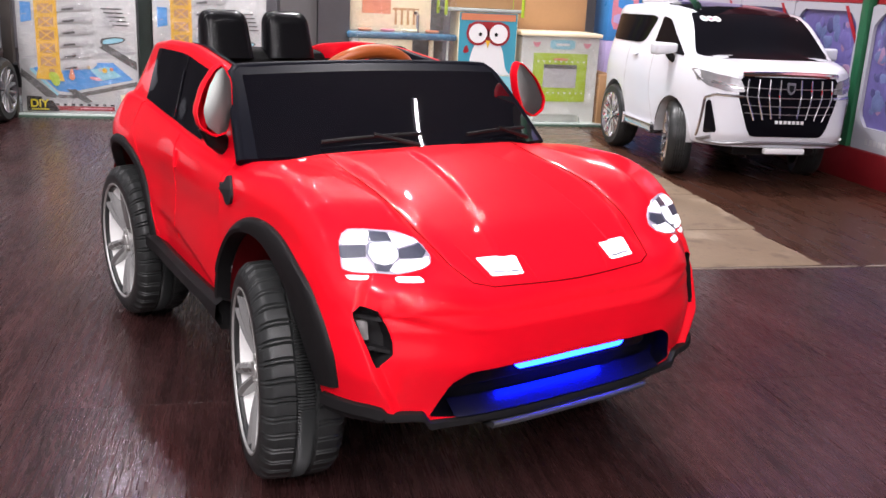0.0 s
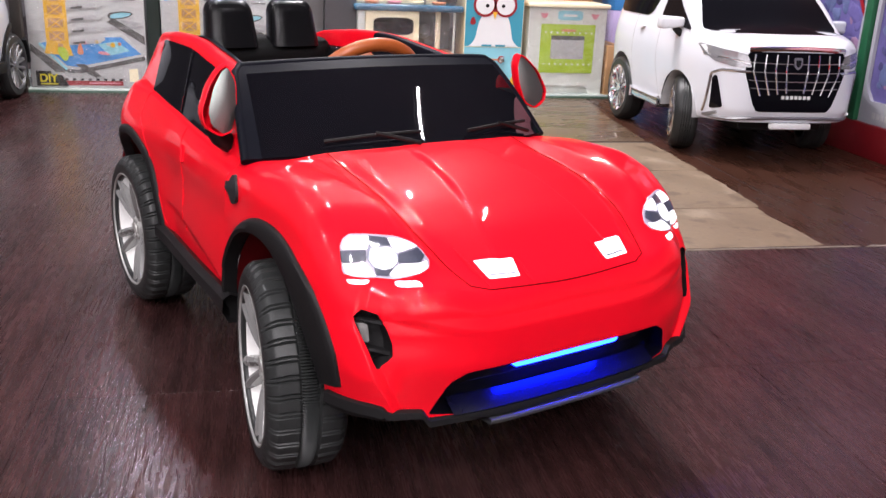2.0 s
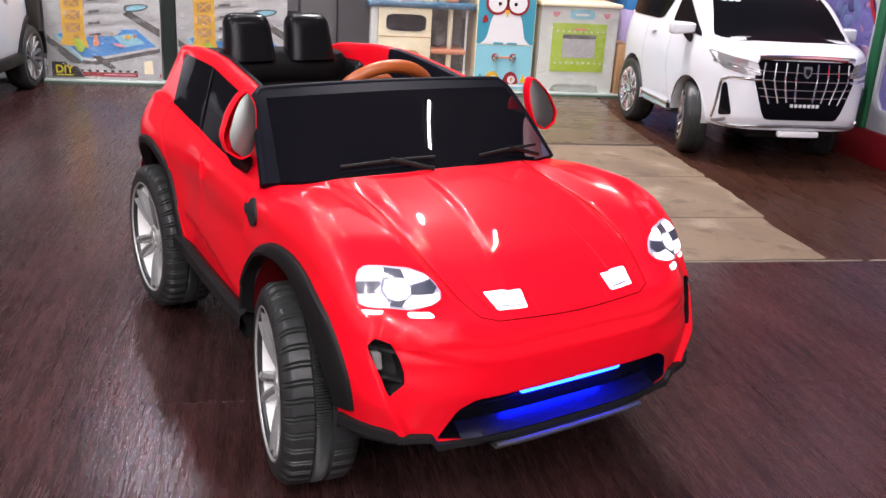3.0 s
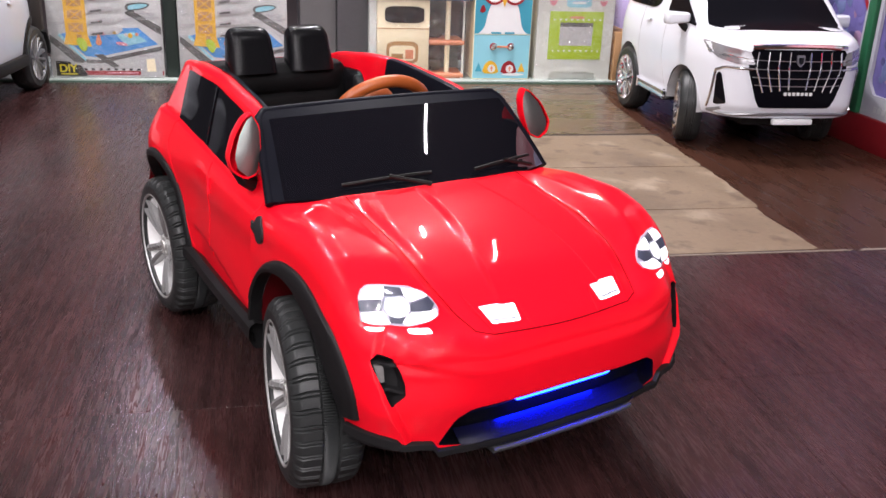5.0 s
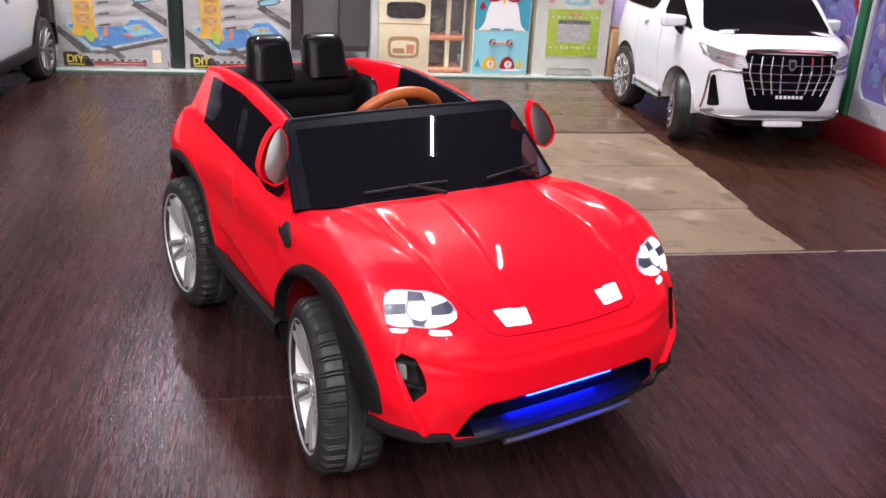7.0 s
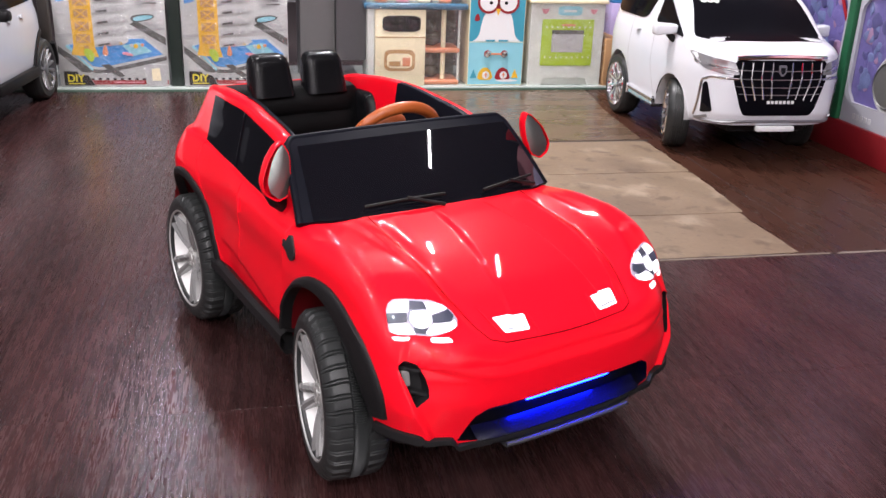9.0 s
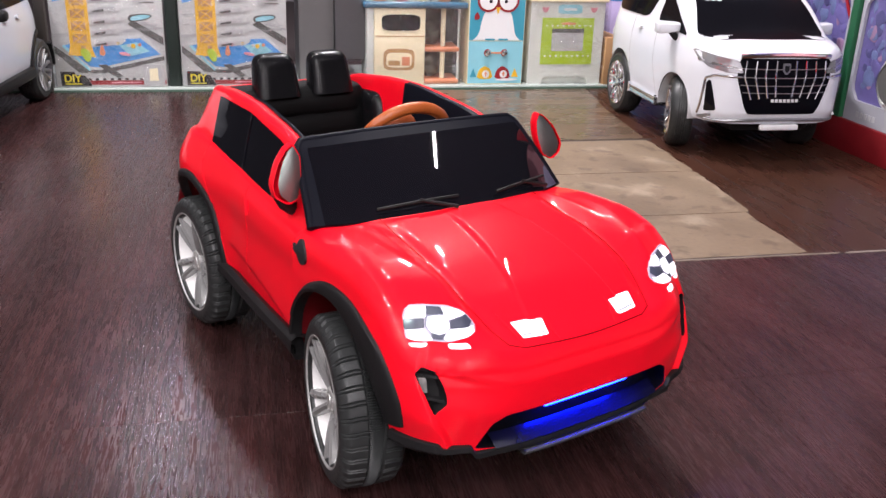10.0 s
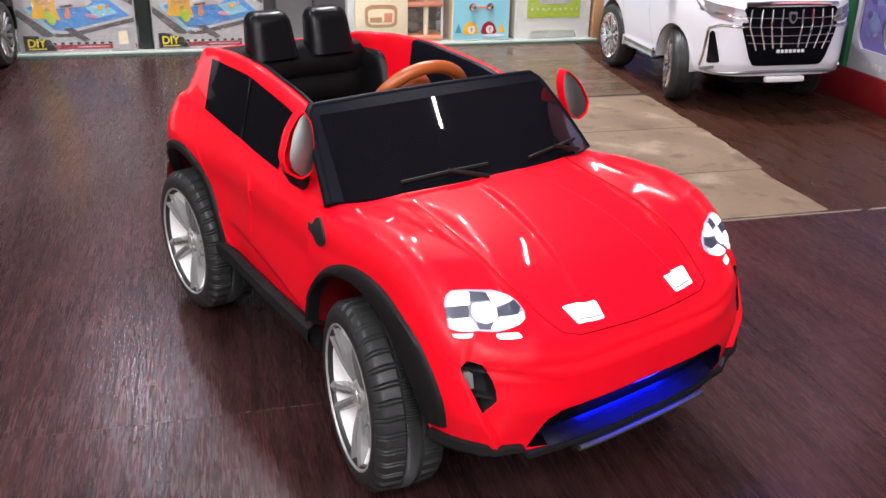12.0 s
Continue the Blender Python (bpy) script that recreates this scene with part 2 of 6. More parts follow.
def floor_material():
    """Dark red-brown wood print with grain along y and a worn gloss."""
    m = bpy.data.materials.new("wood_floor")
    m.use_nodes = True
    nt = m.node_tree
    L = nt.links.new
    p = nt.nodes["Principled BSDF"]
    p.inputs["Specular IOR Level"].default_value = 0.30
    geo = nt.nodes.new("ShaderNodeNewGeometry")
    info = nt.nodes.new("ShaderNodeObjectInfo")
    shift = nt.nodes.new("ShaderNodeVectorMath")
    shift.operation = "ADD"
    wide = nt.nodes.new("ShaderNodeVectorMath")
    wide.operation = "SCALE"
    comb = nt.nodes.new("ShaderNodeCombineXYZ")
    L(info.outputs["Random"], comb.inputs["Y"])
    L(info.outputs["Random"], comb.inputs["Z"])
    L(comb.outputs[0], wide.inputs[0])
    wide.inputs["Scale"].default_value = 7.0
    L(geo.outputs["Position"], shift.inputs[0])
    L(wide.outputs[0], shift.inputs[1])
    tone = nt.nodes.new("ShaderNodeTexNoise")
    mp = nt.nodes.new("ShaderNodeMapping")
    mp.inputs["Scale"].default_value = (9.0, 2.2, 1)
    L(shift.outputs[0], mp.inputs["Vector"])
    L(mp.outputs[0], tone.inputs["Vector"])
    tone.inputs["Scale"].default_value, tone.inputs["Detail"].default_value = 1.0, 5
    grain = nt.nodes.new("ShaderNodeTexNoise")
    mg = nt.nodes.new("ShaderNodeMapping")
    mg.inputs["Scale"].default_value = (300, 19, 1)
    L(shift.outputs[0], mg.inputs["Vector"])
    L(mg.outputs[0], grain.inputs["Vector"])
    grain.inputs["Scale"].default_value, grain.inputs["Detail"].default_value, grain.inputs["Distortion"].default_value = 1.0, 4, 0.35
    ramp = nt.nodes.new("ShaderNodeValToRGB")
    ramp.color_ramp.elements[0].position, ramp.color_ramp.elements[0].color = 0.26, (0.0165, 0.0068, 0.0064, 1)
    ramp.color_ramp.elements[1].position, ramp.color_ramp.elements[1].color = 0.80, (0.064, 0.0245, 0.0238, 1)
    mixv = nt.nodes.new("ShaderNodeMath")
    mixv.operation = "MULTIPLY_ADD"
    mixv.inputs[1].default_value = 0.32
    scl = nt.nodes.new("ShaderNodeMath")
    scl.operation = "MULTIPLY"
    scl.inputs[1].default_value = 0.58
    L(tone.outputs["Fac"], scl.inputs[0])
    L(grain.outputs["Fac"], mixv.inputs[0])
    L(scl.outputs[0], mixv.inputs[2])
    wave = nt.nodes.new("ShaderNodeTexWave")
    wave.wave_type, wave.bands_direction = "BANDS", "X"
    wave.inputs["Scale"].default_value, wave.inputs["Distortion"].default_value = 1.0, 9.0
    wave.inputs["Detail"].default_value, wave.inputs["Detail Scale"].default_value = 3.0, 1.2
    mw = nt.nodes.new("ShaderNodeMapping")
    mw.inputs["Scale"].default_value = (9.0, 0.8, 1)
    L(shift.outputs[0], mw.inputs["Vector"])
    L(mw.outputs[0], wave.inputs["Vector"])
    fig = nt.nodes.new("ShaderNodeMath")
    fig.operation = "MULTIPLY_ADD"
    fig.inputs[1].default_value = 0.12
    L(wave.outputs["Fac"], fig.inputs[0])
    L(mixv.outputs[0], fig.inputs[2])
    knots = nt.nodes.new("ShaderNodeTexNoise")
    mk = nt.nodes.new("ShaderNodeMapping")
    mk.inputs["Scale"].default_value = (9.0, 4.5, 1)
    L(shift.outputs[0], mk.inputs["Vector"])
    L(mk.outputs[0], knots.inputs["Vector"])
    knots.inputs["Scale"].default_value, knots.inputs["Detail"].default_value, knots.inputs["Distortion"].default_value = 1.0, 5, 1.2
    kr = nt.nodes.new("ShaderNodeMapRange")
    kr.inputs["From Min"].default_value, kr.inputs["From Max"].default_value = 0.60, 0.74
    kr.inputs["To Min"].default_value, kr.inputs["To Max"].default_value = -0.09, -0.22
    L(knots.outputs["Fac"], kr.inputs["Value"])
    dip = nt.nodes.new("ShaderNodeMath")
    dip.operation = "ADD"
    L(fig.outputs[0], dip.inputs[0])
    L(kr.outputs[0], dip.inputs[1])
    L(dip.outputs[0], ramp.inputs["Fac"])
    # dust film
    dust = nt.nodes.new("ShaderNodeTexNoise")
    dust.inputs["Scale"].default_value, dust.inputs["Detail"].default_value = 2.3, 6
    L(geo.outputs["Position"], dust.inputs["Vector"])
    dr = nt.nodes.new("ShaderNodeMapRange")
    dr.inputs["From Min"].default_value, dr.inputs["From Max"].default_value = 0.4, 0.8
    dr.inputs["To Min"].default_value, dr.inputs["To Max"].default_value = 0.0, 0.06
    L(dust.outputs["Fac"], dr.inputs["Value"])
    mixd = nt.nodes.new("ShaderNodeMix")
    mixd.data_type = "RGBA"
    mixd.inputs["B"].default_value = (0.19, 0.13, 0.14, 1)
    L(dr.outputs[0], mixd.inputs["Factor"])
    L(ramp.outputs[0], mixd.inputs["A"])
    L(mixd.outputs["Result"], p.inputs["Base Color"])
    rr = nt.nodes.new("ShaderNodeMapRange")
    rr.inputs["To Min"].default_value, rr.inputs["To Max"].default_value = 0.16, 0.38
    L(grain.outputs["Fac"], rr.inputs["Value"])
    L(rr.outputs[0], p.inputs["Roughness"])
    bp = nt.nodes.new("ShaderNodeBump")
    bp.inputs["Strength"].default_value, bp.inputs["Distance"].default_value = 0.22, 0.0006
    L(grain.outputs["Fac"], bp.inputs["Height"])
    L(bp.outputs[0], p.inputs["Normal"])
    return m


def cement_material():
    """Tan screed with dark smudges, pale scuffs and fine grit."""
    m = material("worn_cement_screed", (0.20, 0.143, 0.093), 0.5, vary=0.22, scale=22, bump=0.25, bump_scale=60, rough_vary=0.18)
    nt = m.node_tree
    L = nt.links.new
    p = nt.nodes["Principled BSDF"]
    base = p.inputs["Base Color"].links[0].from_socket
    geo = nt.nodes.new("ShaderNodeNewGeometry")
    for scale, lo, hi, amount, tint in ((3.2, 0.50, 0.66, 0.50, (0.100, 0.066, 0.043, 1)), (11.0, 0.56, 0.66, 0.60, (0.075, 0.047, 0.031, 1)), (6.0, 0.56, 0.70, 0.5, (0.40, 0.32, 0.235, 1)), (55.0, 0.60, 0.70, 0.45, (0.09, 0.06, 0.045, 1))):
        n = nt.nodes.new("ShaderNodeTexNoise")
        n.inputs["Scale"].default_value, n.inputs["Detail"].default_value, n.inputs["Distortion"].default_value = scale, 8, 0.25
        sh = nt.nodes.new("ShaderNodeVectorMath")
        sh.operation = "ADD"
        sh.inputs[1].default_value = (scale * 1.7, scale, 0)
        L(geo.outputs["Position"], sh.inputs[0])
        L(sh.outputs[0], n.inputs["Vector"])
        r = nt.nodes.new("ShaderNodeMapRange")
        r.inputs["From Min"].default_value, r.inputs["From Max"].default_value = lo, hi
        r.inputs["To Min"].default_value, r.inputs["To Max"].default_value = 0.0, amount
        L(n.outputs["Fac"], r.inputs["Value"])
        mx = nt.nodes.new("ShaderNodeMix")
        mx.data_type = "RGBA"
        mx.inputs["B"].default_value = tint
        L(r.outputs[0], mx.inputs["Factor"])
        L(base, mx.inputs["A"])
        base = mx.outputs["Result"]
    L(base, p.inputs["Base Color"])
    return m


RED = material("red_gloss_plastic", (0.86, 0.004, 0.017), 0.40, vary=0.03, scale=8, coat=0.60, rough_vary=0.04, spec=0.04, bump=0.012, bump_scale=26)
red_nodes = RED.node_tree.nodes   # the clear gloss follows the slightly wavy moulding
RED.node_tree.links.new(red_nodes["Bump"].outputs[0], red_nodes["Principled BSDF"].inputs["Coat Normal"])
RED_DULL = material("red_plastic_inside", (0.62, 0.012, 0.014), 0.45, vary=0.05)
# red inner plastic darkened: shade inside the wheel wells is put into the colour
WELL_RED = material("shaded_red_liner", (0.20, 0.006, 0.010), 0.6, vary=0.2, scale=20, spec=0.2)
GLOSS_BLACK = material("gloss_black", (0.004, 0.004, 0.006), 0.025, vary=0.05, rough_vary=0.0, spec=0.32)
BLACK = material("matt_black_plastic", (0.0115, 0.0110, 0.0115), 0.42, vary=0.1, bump=0.1, bump_scale=900, spec=0.14)
FRAME_BLACK = material("satin_black_frame", (0.0055, 0.006, 0.010), 0.40, vary=0.08, bump=0.05, bump_scale=700, spec=0.05)
RUBBER = material("tyre_black_plastic", (0.025, 0.0265, 0.0265), 0.36, vary=0.18, scale=60, bump=0.12, bump_scale=500, spec=0.30)
BLADE_GREY = material("grey_splitter_plastic", (0.060, 0.060, 0.062), 0.5, vary=0.1, spec=0.25)
POD_GREY = material("vent_lens_grey", (0.16, 0.15, 0.145), 0.35, vary=0.1)
CAP_GREY = material("charging_cap_grey", (0.018, 0.018, 0.020), 0.5, vary=0.1, spec=0.2)
SILVER = material("silver_paint", (0.60, 0.60, 0.58), 0.30, metal=0.60, vary=0.08, scale=40)
SPOKE = material("grey_silver_spoke", (0.34, 0.34, 0.335), 0.26, metal=0.45, vary=0.10, scale=40)
BARREL = material("pale_silver_barrel", (0.93, 0.93, 0.91), 0.25, metal=0.0, vary=0.06, scale=40)
DARK_METAL = material("dark_steel", (0.08, 0.08, 0.085), 0.45, metal=0.6)
DULL_STEEL = material("dull_steel", (0.34, 0.34, 0.35), 0.34, metal=0.8, vary=0.1, scale=40)
CHROME = material("chrome", (0.78, 0.78, 0.80), 0.10, metal=1.0, vary=0.02, rough_vary=0.04)
MIRROR = material("mirror_foil", (0.265, 0.275, 0.265), 0.45, metal=1.0, vary=0.05, rough_vary=0.05)
LEATHER = material("black_leatherette", (0.006, 0.006, 0.007), 0.22, vary=0.1, bump=0.05, bump_scale=450, spec=0.16)
CLOTH_BLACK = material("black_seat_cloth", (0.0035, 0.0035, 0.0038), 0.6, vary=0.2, bump=0.3, bump_scale=800, spec=0.10)
BROWN = material("orange_brown_plastic", (0.40, 0.092, 0.020), 0.34, vary=0.12, scale=50, bump=0.06)
LAMP_WHITE = material("lamp_white", (0.94, 0.92, 1.0), 0.3, vary=0.10, scale=90, glow=1.15)
# bright glow for the headlight reflection painted on the ledge
GLINT_WHITE = material("glint_white", (0.95, 0.90, 0.95), 0.3, vary=0.06, glow=1.1)
LAMP_RING = material("lamp_ring_grey", (0.24, 0.25, 0.33), 0.35, vary=0.1)
# dimmer glow for the same painted reflection
GLINT_SOFT = material("glint_soft_white", (0.93, 0.85, 0.90), 0.3, vary=0.05, glow=0.75)
LAMP_CORE = material("lamp_core", (0.90, 0.89, 1.0), 0.3, vary=0.2, scale=160, glow=0.85, stretch=(1, 1, 4))
LAMP_DARK = material("lamp_housing", (0.055, 0.060, 0.095), 0.35, vary=0.25, scale=120, spec=0.3, coat=0.6)
LAMP_BASE = material("lit_lamp_lens", (0.40, 0.36, 0.46), 0.30, vary=0.1, scale=120, glow=0.12)
LED_BLUE = material("led_blue", (0.0008, 0.0050, 1.0), 0.4, vary=0.02, glow=220.0)
APRON = material("satin_black_panel", (0.004, 0.004, 0.012), 0.22, vary=0.05, rough_vary=0.02, spec=0.22)
WINDOW_BLACK = material("tinted_side_window", (0.004, 0.004, 0.006), 0.04, vary=0.05, rough_vary=0.0, spec=0.03)
SEAM = material("seam_dark_red", (0.16, 0.004, 0.006), 0.6, spec=0.0)
WHITE = material("white_gloss_plastic", (0.77, 0.79, 0.84), 0.24, vary=0.02, scale=8, coat=0.5, rough_vary=0.05)
# white plastic darkened, with the shade on the SUV put into its colour
SUV_SHADED_WHITE = material("shaded_white_suv", (0.50, 0.52, 0.56), 0.26, vary=0.03, scale=8, coat=0.4, rough_vary=0.05)
GLASS_DARK = material("dark_window", (0.005, 0.005, 0.007), 0.07, vary=0.1, rough_vary=0.02, spec=0.03)
VAN_SCREEN = material("tinted_van_screen", (0.005, 0.005, 0.007), 0.32, vary=0.1, rough_vary=0.02, spec=0.02)
LAMP_GREY = material("clear_lamp_lens", (0.55, 0.55, 0.57), 0.14, metal=0.7, vary=0.25, scale=60)
FLOOR = floor_material()
SEAM_PALE = material("dusty_joint", (0.030, 0.020, 0.020), 0.8, vary=0.3, scale=20)
CONCRETE = cement_material()
FAR_WOOD = material("worn_brown_board", (0.112, 0.073, 0.047), 0.27, vary=0.5, scale=16, bump=0.3, bump_scale=40, stretch=(1, 3, 1), rough_vary=0.14)
SIDE_WOOD = material("red_brown_board", (0.050, 0.021, 0.0135), 0.28, vary=0.4, scale=20, bump=0.12, bump_scale=60, stretch=(6, 1, 1), spec=0.14)
PLASTER = material("grey_ceiling_paint", (0.34, 0.34, 0.36), 0.85, vary=0.04, scale=6, bump=0.1)
PALE_WALL = material("pale_wall_paint", (0.74, 0.72, 0.73), 0.6, vary=0.1, scale=4, bump=0.1)
MID_WALL = material("mid_wall_paint", (0.17, 0.163, 0.167), 0.7, vary=0.15, scale=4, bump=0.1)
WALL = material("grey_wall_paint", (0.20, 0.19, 0.20), 0.7, vary=0.3, scale=4, bump=0.1)
GREY_PANEL = material("grey_steel_panel", (0.17, 0.165, 0.165), 0.42, vary=0.1, scale=6, bump=0.05)
DARK_GREEN = material("dark_green_post", (0.018, 0.030, 0.024), 0.45, vary=0.15)
GREEN_TRIM = material("green_trim", (0.015, 0.11, 0.045), 0.4, vary=0.1)
EDGE_GREEN = material("grey_green_edge", (0.07, 0.13, 0.095), 0.4, vary=0.15)
POST_BROWN = material("dark_brown_post", (0.045, 0.038, 0.032), 0.45, vary=0.2, scale=15)
MINT = material("mint_glass_ledge", (0.40, 0.45, 0.42), 0.18, vary=0.1, coat=0.4)
CARD = material("white_printed_card", (0.82, 0.83, 0.83), 0.24, vary=0.04, scale=10, coat=0.3)
CREAM = material("cream_board", (0.93, 0.83, 0.57), 0.4, vary=0.04, scale=10, coat=0.2)
GREYISH = material("pale_grey_board", (0.71, 0.74, 0.69), 0.4, vary=0.05, scale=10, coat=0.2)
TEAL = material("teal_print", (0.05, 0.33, 0.45), 0.35, vary=0.05, coat=0.3)
PALE_BLUE = material("pale_blue_print", (0.27, 0.62, 0.72), 0.35, vary=0.05, coat=0.3)
SKY_BLUE = material("blue_print", (0.07, 0.31, 0.72), 0.3, vary=0.2, scale=40, coat=0.3)
YELLOW = material("yellow_print", (0.80, 0.47, 0.03), 0.35, vary=0.15, scale=40, coat=0.2)
LETTER_YELLOW = material("letter_yellow", (0.85, 0.72, 0.02), 0.4)
ROAD_GREY = material("grey_print", (0.095, 0.095, 0.09), 0.35, vary=0.2, scale=40, coat=0.2)
MID_GREY = material("mid_grey_print", (0.47, 0.47, 0.48), 0.35, vary=0.25, scale=80, coat=0.2)
LIME = material("lime_print", (0.42, 0.60, 0.03), 0.35, vary=0.05, coat=0.3)
ORANGE = material("orange_board", (0.72, 0.26, 0.13), 0.4, vary=0.08)
BROWN_PRINT = material("brown_print", (0.50, 0.28, 0.11), 0.4, vary=0.25, scale=60)
PINK = material("pink_print", (0.72, 0.26, 0.32), 0.4, vary=0.2, scale=30, coat=0.2)
PURPLE = material("purple_print", (0.13, 0.11, 0.30), 0.4, vary=0.3, scale=20, coat=0.3)
LILAC = material("lilac_print", (0.50, 0.42, 0.68), 0.4, vary=0.2, scale=25, coat=0.3)
DOLL_PINK = material("dusty_pink_plastic", (0.30, 0.18, 0.30), 0.4, vary=0.4, scale=60, coat=0.2)
DUSTY_BLUE = material("dusty_blue_plastic", (0.13, 0.16, 0.32), 0.4, vary=0.4, scale=60, coat=0.2)
VIOLET = material("violet_plastic", (0.075, 0.07, 0.19), 0.4, vary=0.4, scale=60, coat=0.2)
PLINTH_RED = material("red_plinth_paint", (0.17, 0.006, 0.010), 0.4, vary=0.25, scale=12)
RED_FABRIC = material("red_print", (0.30, 0.008, 0.014), 0.4, vary=0.12)
GARAGE_CARD = material("garage_box_card", (0.57, 0.58, 0.575), 0.24, vary=0.08, scale=10, coat=0.3)
# white card darkened: the box fronts' shade is part of this colour
SHADED_CARD = material("shaded_playset_card", (0.37, 0.37, 0.41), 0.3, vary=0.05, scale=10, coat=0.3)
CARTON = material("brown_carton", (0.42, 0.24, 0.11), 0.7, vary=0.1)


def film_material():
    """Thin clear packing film: see-through with a weak wrinkled gloss."""
    m = bpy.data.materials.new("clear_packing_film")
    m.use_nodes = True
    nt = m.node_tree
    nt.nodes.remove(nt.nodes["Principled BSDF"])
    clear, gloss, mix = nt.nodes.new("ShaderNodeBsdfTransparent"), nt.nodes.new("ShaderNodeBsdfGlossy"), nt.nodes.new("ShaderNodeMixShader")
    clear.inputs["Color"].default_value = (0.97, 0.97, 0.96, 1)
    gloss.inputs["Roughness"].default_value = 0.07
    mix.inputs["Fac"].default_value = 0.20
    n = nt.nodes.new("ShaderNodeTexNoise")
    n.inputs["Scale"].default_value, n.inputs["Detail"].default_value, n.inputs["Distortion"].default_value = 14.0, 4, 1.5
    b = nt.nodes.new("ShaderNodeBump")
    b.inputs["Strength"].default_value, b.inputs["Distance"].default_value = 1.0, 0.03
    at = nt.nodes.new("ShaderNodeTexCoord")
    nt.links.new(at.outputs["Object"], n.inputs["Vector"])
    nt.links.new(n.outputs["Fac"], b.inputs["Height"])
    nt.links.new(b.outputs[0], gloss.inputs["Normal"])
    nt.links.new(clear.outputs[0], mix.inputs[1])
    nt.links.new(gloss.outputs[0], mix.inputs[2])
    nt.links.new(mix.outputs[0], nt.nodes["Material Output"].inputs["Surface"])
    return m


FILM = film_material()
BAG = material("dark_bagged_goods", (0.10, 0.10, 0.085), 0.12, vary=0.5, scale=40, bump=1.0, bump_scale=45, spec=0.8)


# ---- the room ----
X0, X1, Y0, Y1, TOP = -3.4, 4.2, -3.6, 8.6, 3.2
solo("floor", box((X0, Y0, -0.08), (X1, Y1, -0.0016)), SEAM_PALE, "dusty screed under the dark wood-print floor", "floor", kind="structure")
solo("wall_north", box((X0, Y1, -0.08), (X1, Y1 + 0.12, TOP)), WALL, "pale painted shop wall behind the shelves", "wall", kind="structure")
# unseen wall, kept pale to bounce fill onto the car's front
solo("wall_south", box((X0, Y0 - 0.12, -0.08), (X1, Y0, TOP)), PALE_WALL, "grey painted shop wall", "wall", kind="structure")
solo("wall_west", box((X0 - 0.12, Y0 - 0.12, -0.08), (X0, Y1 + 0.12, TOP)), MID_WALL, "grey painted shop wall", "wall", kind="structure")
solo("wall_east", box((X1, Y0 - 0.12, -0.08), (X1 + 0.12, Y1 + 0.12, TOP)), WALL, "grey painted shop wall", "wall", kind="structure")
solo("ceiling", box((X0 - 0.12, Y0 - 0.12, TOP), (X1 + 0.12, Y1 + 0.12, TOP + 0.1)), PLASTER, "grey painted shop ceiling", "ceiling", kind="structure")



def ceiling_tube(x, y, length=0.8, power=1.0, color=(1.0, 0.945, 0.985)):
    t = thing("tube_light", "slim white fluorescent tube light on the ceiling", "ceiling light", pose(x, y, TOP - 0.03), "tube lights")
    part("housing", box((-0.03, -length / 2, 0.0), (0.03, length / 2, 0.03), 0.004), PLASTER, t)
    lamp = bpy.data.lights.new("tube", "AREA")
    lamp.shape, lamp.size, lamp.size_y, lamp.energy, lamp.color = "RECTANGLE", 0.024, length, TUBE_POWER * power, color
    ob = new("tube", lamp)
    ob.location = (0, 0, -0.004)
    ob.parent = t


for tx, ty, power, length in ((-2.3, -1.6, 2.38, 0.8), (-2.3, 0.5, 1.33, 0.8), (-2.3, 2.6, 1.02, 0.8), (-2.3, 4.3, 0.35, 0.8),
                              (-0.2, -1.6, 1.7, 0.8), (-0.2, -0.2, 0.90, 0.8), (-0.2, 2.6, 0.95, 0.8), (-0.2, 4.3, 1.15, 0.8),
                              (1.5, -1.6, 0.65, 0.8), (1.5, 0.5, 0.24, 0.8), (1.47, 2.95, 0.38, 0.76),
                              # unseen row behind the camera, added as low frontal fill
                              (-2.3, -3.2, 1.7, 0.7), (-0.2, -3.2, 2.0, 0.7), (1.5, -3.2, 0.95, 0.7)):
    ceiling_tube(tx, ty, length, power)
# extra unseen tube, added to brighten the toy kitchen's front
ceiling_tube(0.75, 4.25, 0.5, 3.1)
ceiling_tube(-1.05, 6.6, 1.2, 1.0, (0.93, 0.82, 1.0))

# ---- the red ride-on car; x ahead, y to its left ----
CAR = pose(0.1495, 1.5059, 0, 0, 0, -68)
car = thing("ride_on_car", "glossy red plastic ride-on toy car with its headlights on", "toy car", CAR)

zc = curve((-0.14, 0.441), (-0.04, 0.428), (0.05, 0.419), (0.12, 0.407), (0.2, 0.381), (0.26, 0.349), (0.30, 0.3245), (0.34, 0.298))
zf = curve((-0.14, 0.402), (-0.08, 0.411), (0.0, 0.420), (0.08, 0.422), (0.15, 0.410), (0.19, 0.3895), (0.208, 0.376), (0.235, 0.347), (0.27, 0.326), (0.31, 0.308))
sweep = curve((0.15, 0.026), (0.19, 0.022), (0.225, 0.009), (0.26, -0.008), (0.30, -0.014))   # the lamps slant back towards the sides
ridge_y = curve((-0.10, 0.045), (0.05, 0.06), (0.25, 0.088), (0.32, 0.10))
seam_y = curve((-0.12, 0.165), (0.0, 0.168), (0.12, 0.1695), (0.184, 0.168), (0.245, 0.157), (0.294, 0.139))


